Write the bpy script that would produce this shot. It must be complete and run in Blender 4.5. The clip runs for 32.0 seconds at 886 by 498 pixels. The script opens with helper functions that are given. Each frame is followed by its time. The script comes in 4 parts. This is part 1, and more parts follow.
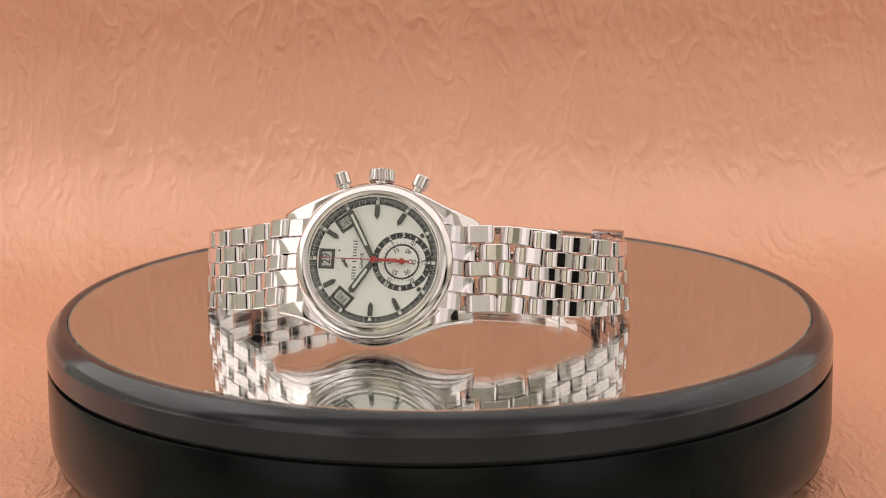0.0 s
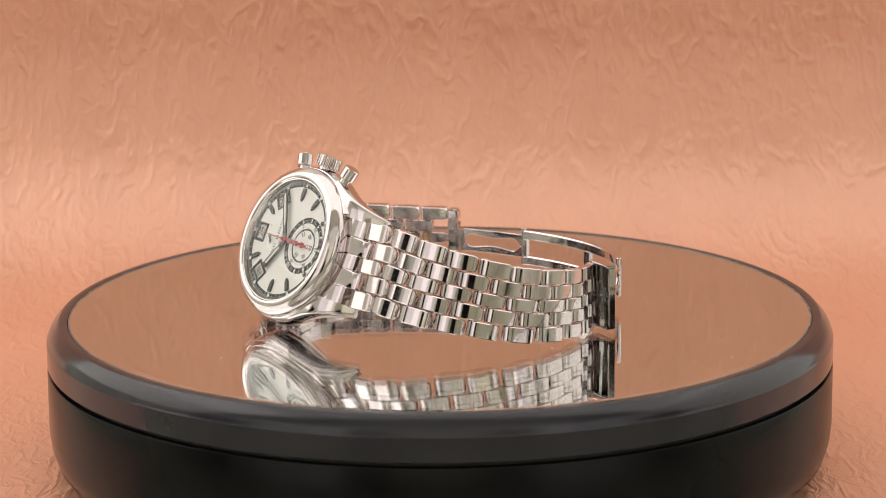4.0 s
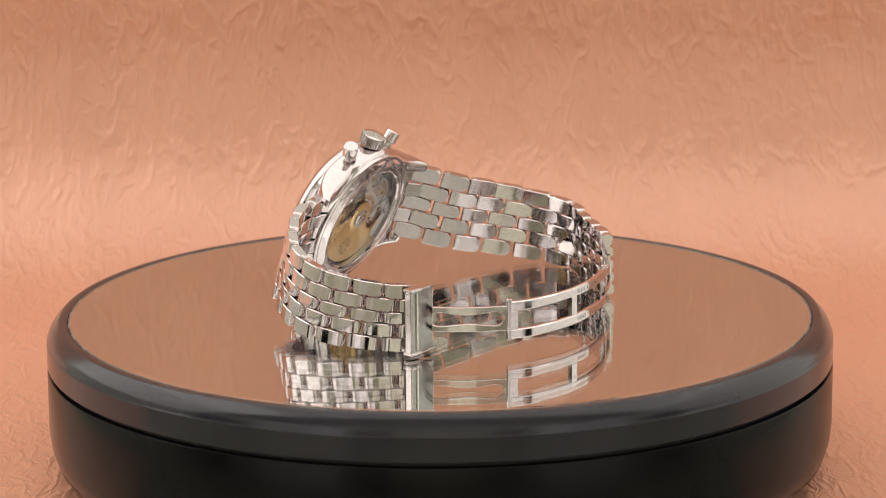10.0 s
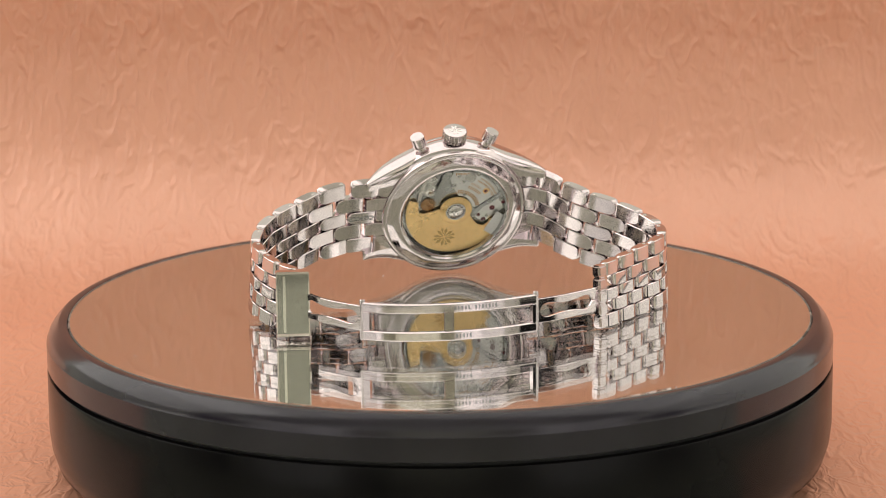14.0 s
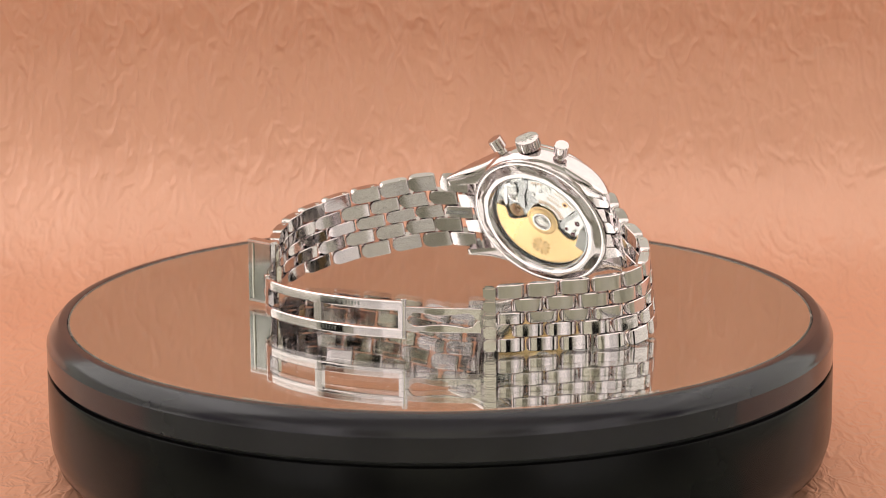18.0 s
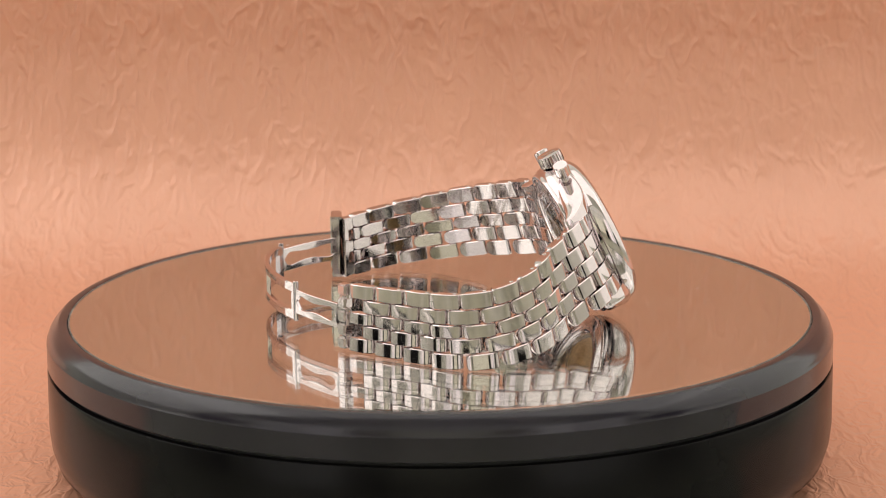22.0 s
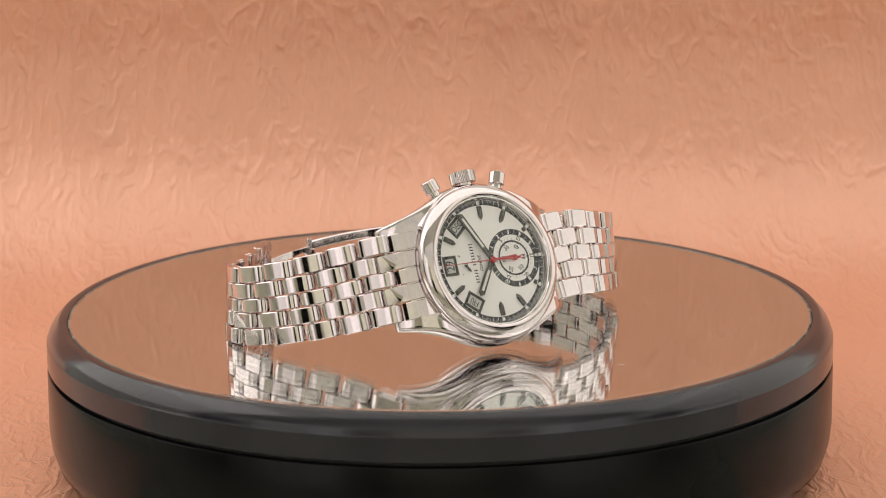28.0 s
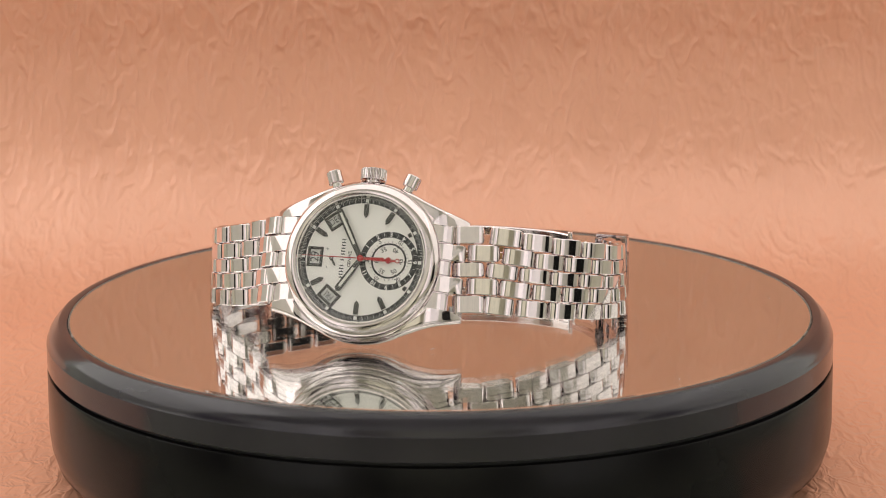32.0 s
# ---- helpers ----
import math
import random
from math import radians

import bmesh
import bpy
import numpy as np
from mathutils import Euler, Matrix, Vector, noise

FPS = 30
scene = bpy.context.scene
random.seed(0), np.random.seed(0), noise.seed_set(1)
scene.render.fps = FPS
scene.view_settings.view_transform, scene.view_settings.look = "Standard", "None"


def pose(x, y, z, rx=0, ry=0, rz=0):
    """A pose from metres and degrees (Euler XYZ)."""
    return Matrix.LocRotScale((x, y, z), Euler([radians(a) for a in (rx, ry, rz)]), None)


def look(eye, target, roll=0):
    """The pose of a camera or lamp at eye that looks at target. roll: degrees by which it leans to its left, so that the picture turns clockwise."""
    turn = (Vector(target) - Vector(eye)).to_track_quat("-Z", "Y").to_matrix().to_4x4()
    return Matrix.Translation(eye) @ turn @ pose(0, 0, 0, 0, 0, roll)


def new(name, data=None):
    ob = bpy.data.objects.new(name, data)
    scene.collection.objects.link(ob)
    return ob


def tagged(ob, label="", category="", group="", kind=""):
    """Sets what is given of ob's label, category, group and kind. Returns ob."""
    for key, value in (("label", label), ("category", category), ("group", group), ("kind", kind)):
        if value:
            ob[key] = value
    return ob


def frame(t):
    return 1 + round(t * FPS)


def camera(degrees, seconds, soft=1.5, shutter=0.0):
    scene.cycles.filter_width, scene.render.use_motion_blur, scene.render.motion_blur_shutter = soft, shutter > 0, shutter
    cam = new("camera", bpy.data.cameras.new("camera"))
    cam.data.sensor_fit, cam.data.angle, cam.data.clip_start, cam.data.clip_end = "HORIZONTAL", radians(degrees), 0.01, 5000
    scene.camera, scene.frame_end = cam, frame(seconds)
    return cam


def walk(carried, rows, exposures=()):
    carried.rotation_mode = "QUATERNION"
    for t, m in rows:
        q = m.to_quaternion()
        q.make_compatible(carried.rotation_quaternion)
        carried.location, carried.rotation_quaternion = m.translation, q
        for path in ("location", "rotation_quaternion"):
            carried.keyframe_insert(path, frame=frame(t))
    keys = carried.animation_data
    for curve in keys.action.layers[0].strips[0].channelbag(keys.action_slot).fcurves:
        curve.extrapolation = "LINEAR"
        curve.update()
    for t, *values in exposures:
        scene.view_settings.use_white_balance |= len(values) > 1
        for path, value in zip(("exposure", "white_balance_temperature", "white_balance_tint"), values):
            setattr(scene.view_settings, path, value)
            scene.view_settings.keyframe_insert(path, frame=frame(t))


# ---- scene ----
# All lengths of the watch and the turntable are written in millimetres and scaled by MM.
MM = 0.001
PERIOD = 31.58          # one turn of the platter, seconds
cam = camera(16.75, 32.0, soft=0.9)
EYE = (0.0002, -0.787, 0.1992)
AIM = (0.0010, 0.0, 0.0166)
walk(cam, [(0.0, look(EYE, AIM, -0.44)), (32.0, look(EYE, AIM, -0.44))], exposures=[(0.0, 0.0), (32.0, 0.0)])
cam.data.dof.use_dof = True
cam.data.dof.focus_distance = 0.793
cam.data.dof.aperture_fstop = 28.0

# ---- light ----
world = bpy.data.worlds.new("studio_air")
world.use_nodes = True
scene.world = world
world.node_tree.nodes["Background"].inputs[0].default_value = (0.9, 0.95, 1.0, 1)
world.node_tree.nodes["Background"].inputs[1].default_value = 0.05


def softbox(name, eye, target, w, h, watts, colour):
    d = bpy.data.lights.new(name, "AREA")
    d.shape, d.size, d.size_y, d.energy, d.color = "RECTANGLE", w, h, watts, colour
    o = new(name, d)
    o.matrix_world = look(eye, target)
    return o


WARM, COOL = (1.0, 0.945, 0.92), (1.0, 0.93, 0.96)
softbox("softbox_top", (0.0, 0.18, 0.86), (0, 0.18, 0), 1.86, 0.98, 6.05, WARM)
softbox("softbox_brow", (0.0, -1.02, 0.82), (0, -0.1, 0.05), 1.7, 0.50, 1.1, (1.0, 0.975, 0.92))
softbox("softbox_left", (-0.82, 0.22, 0.44), (-0.15, 0.22, 0.0), 1.02, 1.04, 3.8, WARM)
softbox("softbox_right", (0.82, 0.24, 0.36), (0.1, 0.16, 0.05), 1.2, 0.80, 1.7, WARM)
softbox("softbox_front_left", (-0.80, -0.90, 0.34), (0, 0, 0.05), 0.60, 0.80, 0.92, COOL)
softbox("softbox_front_right", (0.80, -0.90, 0.34), (0, 0, 0.05), 0.60, 0.80, 0.92, COOL)
# three fill panels added to brighten the unseen front that the steel reflects
softbox("front_fill", (0.0, -1.26, 0.31), (0, 0, 0.05), 0.60, 0.66, 0.60, (1.0, 0.98, 0.79))
softbox("front_fill_west", (-0.70, -1.20, 0.31), (0, 0, 0.05), 0.32, 0.66, 0.30, COOL)
softbox("front_fill_east", (0.70, -1.20, 0.31), (0, 0, 0.05), 0.32, 0.66, 0.30, COOL)


# ---- materials ----
def material(name):
    m = bpy.data.materials.new(name)
    m.use_nodes = True
    nt = m.node_tree
    return m, nt, nt.nodes["Principled BSDF"]


def node(nt, kind, **values):
    n = nt.nodes.new(kind)
    for key, value in values.items():
        n.inputs[key.replace("_", " ")].default_value = value
    return n


def ramp(nt, source, stops):
    n = nt.nodes.new("ShaderNodeValToRGB")
    e = n.color_ramp.elements
    while len(e) < len(stops):
        e.new(0.5)
    for k, (p, c) in zip(e, stops):
        k.position, k.color = p, (*c, 1)
    nt.links.new(source, n.inputs[0])
    return n


def bumped(nt, b, source, strength, distance):
    n = nt.nodes.new("ShaderNodeBump")
    n.inputs["Strength"].default_value, n.inputs["Distance"].default_value = strength, distance
    nt.links.new(source, n.inputs["Height"])
    nt.links.new(n.outputs[0], b.inputs["Normal"])
    return n


def plain(name, colour, rough=0.4, metal=0.0, coat=0.0, wear=0.06, scale=900.0, relief=0.0):
    """A surface with fine mottling of its tone and its gloss."""
    m, nt, b = material(name)
    tex = nt.nodes.new("ShaderNodeTexCoord")
    n1 = node(nt, "ShaderNodeTexNoise", Scale=scale, Detail=6.0)
    nt.links.new(tex.outputs["Object"], n1.inputs["Vector"])
    lo = tuple(c * (1 - wear) for c in colour)
    hi = tuple(min(1.0, c * (1 + wear)) for c in colour)
    r = ramp(nt, n1.outputs["Fac"], [(0.3, lo), (0.7, hi)])
    nt.links.new(r.outputs[0], b.inputs["Base Color"])
    n2 = node(nt, "ShaderNodeTexNoise", Scale=scale * 0.12, Detail=4.0)
    nt.links.new(tex.outputs["Object"], n2.inputs["Vector"])
    g = ramp(nt, n2.outputs["Fac"], [(0.3, (rough * 0.7,) * 3), (0.7, (rough * 1.3,) * 3)])
    nt.links.new(g.outputs[0], b.inputs["Roughness"])
    b.inputs["Metallic"].default_value = metal
    b.inputs["Coat Weight"].default_value = coat
    if relief:
        bumped(nt, b, n1.outputs["Fac"], 0.5, relief)
    return m


def brushed(name, colour, rough, axis_scale):
    """Metal with fine lines along one axis."""
    m, nt, b = material(name)
    tex = nt.nodes.new("ShaderNodeTexCoord")
    mp = nt.nodes.new("ShaderNodeMapping")
    mp.inputs["Scale"].default_value = axis_scale
    nt.links.new(tex.outputs["Object"], mp.inputs[0])
    n1 = node(nt, "ShaderNodeTexNoise", Scale=1000.0, Detail=3.0)
    nt.links.new(mp.outputs[0], n1.inputs["Vector"])
    r = ramp(nt, n1.outputs["Fac"], [(0.3, tuple(c * 0.9 for c in colour)), (0.7, colour)])
    nt.links.new(r.outputs[0], b.inputs["Base Color"])
    b.inputs["Metallic"].default_value, b.inputs["Roughness"].default_value = 1.0, rough
    bumped(nt, b, n1.outputs["Fac"], 0.25, 0.00002)
    return m


STEEL = plain("polished_steel", (0.705, 0.635, 0.64), 0.07, 1.0, wear=0.03, scale=700, relief=0.000001)
STEEL_SOFT = plain("satin_steel", (0.72, 0.69, 0.67), 0.2, 1.0, wear=0.04, scale=900)
STEEL_DARK = plain("shaded_steel", (0.42, 0.42, 0.42), 0.25, 1.0)
# cover's steel, with the dark reflection it shows put into its base colour
COVER_STEEL = plain("cover_steel_dark_reflection", (0.36, 0.35, 0.335), 0.14, 1.0, wear=0.05)
RHODIUM = brushed("rhodium_plate", (0.74, 0.73, 0.72), 0.28, (6.0, 0.5, 1.0))
DIAL = plain("cream_lacquer", (0.87, 0.85, 0.82), 0.35, 0.0, coat=0.15, wear=0.012, scale=300)
INK = plain("black_print", (0.025, 0.025, 0.026), 0.45, wear=0.2)
ANTHRACITE = plain("blackened_gold", (0.085, 0.083, 0.075), 0.32, 0.6, wear=0.1)
WHITE_PRINT = plain("white_print", (0.82, 0.82, 0.80), 0.5, wear=0.02)
# white disc toned down to grey for the shade inside the calendar windows
DATE_DISC = plain("calendar_disc_shaded", (0.55, 0.55, 0.53), 0.5, wear=0.02)
LUME = plain("pale_lume", (0.72, 0.72, 0.66), 0.6, wear=0.03)
RED = plain("red_lacquer", (0.42, 0.022, 0.022), 0.3, 0.0, coat=0.4, wear=0.05)
GOLD = plain("gold_rotor_metal", (0.93, 0.645, 0.31), 0.3, 1.0, wear=0.05, scale=500)
STEEL_MID = plain("grey_steel", (0.58, 0.57, 0.55), 0.25, 1.0, wear=0.08)
ROTOR_INK = plain("fine_rotor_engraving", (0.56, 0.35, 0.13), 0.45, 0.6)
GOLD_INK = plain("gilt_engraving", (0.55, 0.30, 0.10), 0.4, 0.5)
BRONZE = plain("dull_bronze", (0.34, 0.20, 0.10), 0.35, 1.0, wear=0.1)
RUBY = plain("ruby_jewel", (0.13, 0.022, 0.028), 0.1, coat=0.5)
BLACK_GLOSS = plain("black_piano_lacquer", (0.006, 0.0055, 0.006), 0.2, 0.0, coat=0.0, wear=0.15, scale=60)
BLACK_GLOSS.node_tree.nodes["Principled BSDF"].inputs["Specular IOR Level"].default_value = 0.14


def turned(m, wavelength, depth):
    """Adds fine turned circles about z to a material's relief."""
    nt = m.node_tree
    tex = nt.nodes.new("ShaderNodeTexCoord")
    w = node(nt, "ShaderNodeTexWave", Scale=0.314 / wavelength, Distortion=0.6, Detail=2.0)
    w.wave_type, w.rings_direction = "RINGS", "Z"
    nt.links.new(tex.outputs["Object"], w.inputs["Vector"])
    bumped(nt, nt.nodes["Principled BSDF"], w.outputs["Fac"], 0.6, depth)


turned(GOLD, 0.0017, 0.00003)
BLACK_RING = plain("black_satin_lacquer", (0.019, 0.016, 0.025), 0.15, 0.0, coat=0.0, wear=0.15, scale=60)
GLASS_EDGE = plain("ground_glass_edge", (0.14, 0.145, 0.135), 0.25, 0.0, wear=0.1)
GROOVE = plain("dark_gap", (0.006, 0.006, 0.006), 0.6)


def pane_material(name, share, rough, tint):
    """Clear glass: most light passes straight through, a share is reflected."""
    m, nt, b = material(name)
    nt.nodes.remove(b)
    clear = nt.nodes.new("ShaderNodeBsdfTransparent")
    clear.inputs[0].default_value = (*tint, 1)
    gloss = nt.nodes.new("ShaderNodeBsdfGlossy")
    gloss.inputs["Roughness"].default_value = rough
    mix = nt.nodes.new("ShaderNodeMixShader")
    if share:
        mix.inputs[0].default_value = share
    else:
        lw = nt.nodes.new("ShaderNodeLayerWeight")
        lw.inputs[0].default_value = 0.5
        power = nt.nodes.new("ShaderNodeMath")
        power.operation = "POWER"
        nt.links.new(lw.outputs["Facing"], power.inputs[0])
        power.inputs[1].default_value = 4.5
        add = nt.nodes.new("ShaderNodeMath")
        add.operation = "ADD"
        nt.links.new(power.outputs[0], add.inputs[0])
        add.inputs[1].default_value = 0.04
        add.use_clamp = True
        nt.links.new(add.outputs[0], mix.inputs[0])
    nt.links.new(clear.outputs[0], mix.inputs[1])
    nt.links.new(gloss.outputs[0], mix.inputs[2])
    nt.links.new(mix.outputs[0], nt.nodes["Material Output"].inputs[0])
    return m


CRYSTAL = pane_material("sapphire_crystal", 0.0, 0.01, (1, 1, 1))
GLASS_TOP = pane_material("mirror_glass", 0.26, 0.0, (0.99, 1.0, 0.99))


def mirror_material():
    m, nt, b = material("silvered_mirror")
    b.inputs["Metallic"].default_value = 1.0
    b.inputs["Base Color"].default_value = (0.90, 0.89, 0.875, 1)
    tex = nt.nodes.new("ShaderNodeTexCoord")
    n1 = node(nt, "ShaderNodeTexNoise", Scale=14.0, Detail=5.0)
    nt.links.new(tex.outputs["Object"], n1.inputs["Vector"])
    g = ramp(nt, n1.outputs["Fac"], [(0.4, (0.0,) * 3), (0.75, (0.03,) * 3)])
    nt.links.new(g.outputs[0], b.inputs["Roughness"])
    return m


MIRROR = mirror_material()


def leather_material():
    """Copper coloured crinkled sheet with slanting creases."""
    m, nt, b = material("copper_crinkled_sheet")
    tex = nt.nodes.new("ShaderNodeTexCoord")
    mp = nt.nodes.new("ShaderNodeMapping")
    mp.inputs["Rotation"].default_value = (0, 0, radians(24))
    mp.inputs["Scale"].default_value = (1.0, 0.42, 1.0)
    nt.links.new(tex.outputs["UV"], mp.inputs[0])

    def creases(scale, twist, width):
        n = node(nt, "ShaderNodeTexNoise", Scale=scale, Detail=2.0, Roughness=0.45, Distortion=twist)
        nt.links.new(mp.outputs[0], n.inputs["Vector"])
        r = nt.nodes.new("ShaderNodeValToRGB")
        e = r.color_ramp.elements
        e.new(0.5)
        for k, (p, v) in zip(e, ((0.5 - width, 0.0), (0.5, 1.0), (0.5 + width, 0.0))):
            k.position, k.color = p, (v, v, v, 1)
        r.color_ramp.interpolation = "EASE"
        nt.links.new(n.outputs["Fac"], r.inputs[0])
        return r.outputs[0]

    def blend(a, b, share):
        m2 = nt.nodes.new("ShaderNodeMath")
        m2.operation = "MULTIPLY_ADD"
        nt.links.new(b, m2.inputs[0])
        m2.inputs[1].default_value = share
        nt.links.new(a, m2.inputs[2])
        return m2.outputs[0]
    fine = node(nt, "ShaderNodeTexNoise", Scale=420.0, Detail=6.0, Roughness=0.6)
    nt.links.new(mp.outputs[0], fine.inputs["Vector"])
    soft = node(nt, "ShaderNodeTexNoise", Scale=30.0, Detail=3.0)
    nt.links.new(mp.outputs[0], soft.inputs["Vector"])
    height = blend(creases(105.0, 0.7, 0.085), creases(230.0, 0.6, 0.12), 0.7)
    height = blend(height, fine.outputs["Fac"], 0.22)
    height = blend(height, soft.outputs["Fac"], 0.8)
    c = ramp(nt, soft.outputs["Fac"], [(0.25, (0.735, 0.35, 0.222)), (0.75, (0.815, 0.40, 0.26))])
    nt.links.new(c.outputs[0], b.inputs["Base Color"])
    b.inputs["Roughness"].default_value = 0.40
    b.inputs["Coat Weight"].default_value = 0.5
    b.inputs["Coat Roughness"].default_value = 0.26
    b.inputs["Metallic"].default_value = 0.22
    b.inputs["Specular IOR Level"].default_value = 0.9
    bump = bumped(nt, b, height, 0.30, 0.0009)
    nt.links.new(bump.outputs[0], b.inputs["Coat Normal"])
    return m


SHEET = leather_material()
ROOM = plain("white_tent_cloth", (0.80, 0.81, 0.76), 0.8, wear=0.04, scale=3.0, relief=0.0005)
OLIVE = plain("olive_cloth", (0.66, 0.66, 0.53), 0.9, wear=0.2, scale=40.0, relief=0.0005)
BLACK_CLOTH = plain("black_cloth", (0.012, 0.012, 0.012), 0.9, wear=0.2, scale=40.0, relief=0.0005)
BENCH = plain("olive_bench", (0.39, 0.40, 0.30), 0.5, wear=0.15, scale=12.0, relief=0.0003)


# ---- building tools ----
def mesh_of(name, verts, faces, mat, smooth=35.0):
    me = bpy.data.meshes.new(name)
    me.from_pydata(verts, [], faces)
    me.materials.append(mat)
    me.validate()
    me.polygons.foreach_set("use_smooth", [True] * len(me.polygons))
    me.set_sharp_from_angle(angle=radians(smooth))
    return me


def child(name, me, parent, m=None, label=""):
    ob = new(name, me)
    ob.parent = parent
    if m is not None:
        ob.matrix_basis = m
    if label:
        ob["label"] = label
    return ob


def shift(verts, m):
    return [tuple(m @ Vector(v)) for v in verts]


def lathe(profile, n=96, closed=True):
    """Verts and faces of a body of revolution about z; profile of (r, z) in mm."""
    verts, faces, k = [], [], len(profile)
    for i in range(n):
        a = 2 * math.pi * i / n
        for r, z in profile:
            verts.append((r * MM * math.cos(a), r * MM * math.sin(a), z * MM))
    for i in range(n):
        j = (i + 1) % n
        for q in range(k if closed else k - 1):
            p = (q + 1) % k
            faces.append((i * k + q, j * k + q, j * k + p, i * k + p))
    return verts, faces


def disc(r, z, n=64, r0=0.0, y=0.0, x=0.0):
    """A flat ring or disc facing +z."""
    if r0:
        verts = [((x + q * math.cos(2 * math.pi * i / n)) * MM, (y + q * math.sin(2 * math.pi * i / n)) * MM, z * MM) for q in (r0, r) for i in range(n)]
        return verts, [(i, n + i, n + (i + 1) % n, (i + 1) % n) for i in range(n)]
    verts = [((x + r * math.cos(2 * math.pi * i / n)) * MM, (y + r * math.sin(2 * math.pi * i / n)) * MM, z * MM) for i in range(n)]
    return verts, [tuple(range(n))]


def prism(outline, z0, z1, edge=0.0):
    """An outline (mm, counter-clockwise) raised from z0 to z1 with a chamfered top edge."""
    n = len(outline)
    cx, cy = sum(p[0] for p in outline) / n, sum(p[1] for p in outline) / n
    verts = [(x * MM, y * MM, z0 * MM) for x, y in outline]
    verts += [(x * MM, y * MM, (z1 - edge) * MM) for x, y in outline]
    faces = [tuple(range(n - 1, -1, -1))]
    faces += [(i, (i + 1) % n, n + (i + 1) % n, n + i) for i in range(n)]
    top = n
    if edge:
        for i, (x, y) in enumerate(outline):
            dx, dy = cx - x, cy - y
            d = math.hypot(dx, dy) or 1
            verts.append(((x + dx / d * edge) * MM, (y + dy / d * edge) * MM, z1 * MM))
        faces += [(n + i, n + (i + 1) % n, 2 * n + (i + 1) % n, 2 * n + i) for i in range(n)]
        top = 2 * n
    faces.append(tuple(range(top, top + n)))
    return verts, faces


def rounded_box(sx, sy, sz, r=0.2, segments=2):
    bm = bmesh.new()
    bmesh.ops.create_cube(bm, size=1.0)
    bmesh.ops.scale(bm, vec=(sx * MM, sy * MM, sz * MM), verts=bm.verts)
    bmesh.ops.bevel(bm, geom=bm.edges[:], offset=r * MM, segments=segments, affect="EDGES")
    verts = [tuple(v.co) for v in bm.verts]
    faces = [tuple(v.index for v in f.verts) for f in bm.faces]
    bm.free()
    return verts, faces


def loft(sections, caps=True):
    """Joins equal-sized loops of points (mm) into a skin."""
    n = len(sections[0])
    verts = [(x * MM, y * MM, z * MM) for s in sections for x, y, z in s]
    faces = [(i * n + k, i * n + (k + 1) % n, (i + 1) * n + (k + 1) % n, (i + 1) * n + k) for i in range(len(sections) - 1) for k in range(n)]
    if caps:
        faces += [tuple(range(n - 1, -1, -1)), tuple(range((len(sections) - 1) * n, len(sections) * n))]
    return verts, faces


def merge(*pieces):
    verts, faces = [], []
    for v, f in pieces:
        k = len(verts)
        verts += list(v)
        faces += [tuple(i + k for i in q) for q in f]
    return verts, faces


def moved(piece, m):
    return shift(piece[0], m), piece[1]


def mm_pose(x, y, z, rx=0, ry=0, rz=0):
    return pose(x * MM, y * MM, z * MM, rx, ry, rz)


def spline(points, n):
    """A smooth curve through points of any dimension, resampled evenly by length over x, y, z."""
    pts = [np.array(p, float) for p in points]
    ext = [2 * pts[0] - pts[1]] + pts + [2 * pts[-1] - pts[-2]]
    dense = []
    for i in range(1, len(ext) - 2):
        a, b, c, d = ext[i - 1:i + 3]
        for u in np.linspace(0, 1, 40, endpoint=i == len(ext) - 3):
            dense.append(0.5 * (2 * b + (c - a) * u + (2 * a - 5 * b + 4 * c - d) * u * u + (3 * b - a - 3 * c + d) * u ** 3))
    dense = np.array(dense)
    s = np.r_[0, np.cumsum(np.linalg.norm(np.diff(dense[:, :3], axis=0), axis=1))]
    return s, dense


# ---- the set: sheet and room ----
FLOOR_Z = -41.0 * MM


def build_sheet():
    """One sheet that lies under the turntable and sweeps up behind it."""
    start, radius, flat, wall = -0.07, 0.085, 0.150, 0.13
    prof, s = [], 0.0
    for i in range(41):
        y = start + (flat - start) * i / 40
        prof.append((y, 0.0, y - start))
    base = flat - start
    for i in range(1, 33):
        a = math.pi / 2 * i / 32 * 0.97
        prof.append((flat + radius * math.sin(a), radius * (1 - math.cos(a)), base + radius * a))
    y, z, s = prof[-1]
    a = math.pi / 2 * 0.97
    for i in range(1, 16):
        q = wall * i / 15
        prof.append((y + q * math.cos(a), z + q * math.sin(a), s + q))
    xs = [-0.36 + 0.72 * i / 40 for i in range(41)]
    verts = [(x, y, FLOOR_Z + z) for y, z, _ in prof for x in xs]
    faces = [(i * 41 + k, i * 41 + k + 1, (i + 1) * 41 + k + 1, (i + 1) * 41 + k) for i in range(len(prof) - 1) for k in range(40)]
    me = mesh_of("backdrop", verts, faces, SHEET)
    uv = me.uv_layers.new(name="sheet")
    flat_uv = [(x, q[2]) for q in prof for x in xs]
    for lp in me.loops:
        uv.data[lp.index].uv = flat_uv[lp.vertex_index]
    return tagged(new("backdrop", me), "copper-coloured crinkled sheet sweeping up behind the turntable", "backdrop", kind="structure")


build_sheet()


def slab(name, lo, hi, label):
    c = [(a + b) / 2 for a, b in zip(lo, hi)]
    d = [b - a for a, b in zip(lo, hi)]
    v, f = rounded_box(d[0] / MM, d[1] / MM, d[2] / MM, 4.0, 1)
    ob = new(name, mesh_of(name, v, f, ROOM))
    ob.location = c
    return tagged(ob, label, "wall", kind="structure")


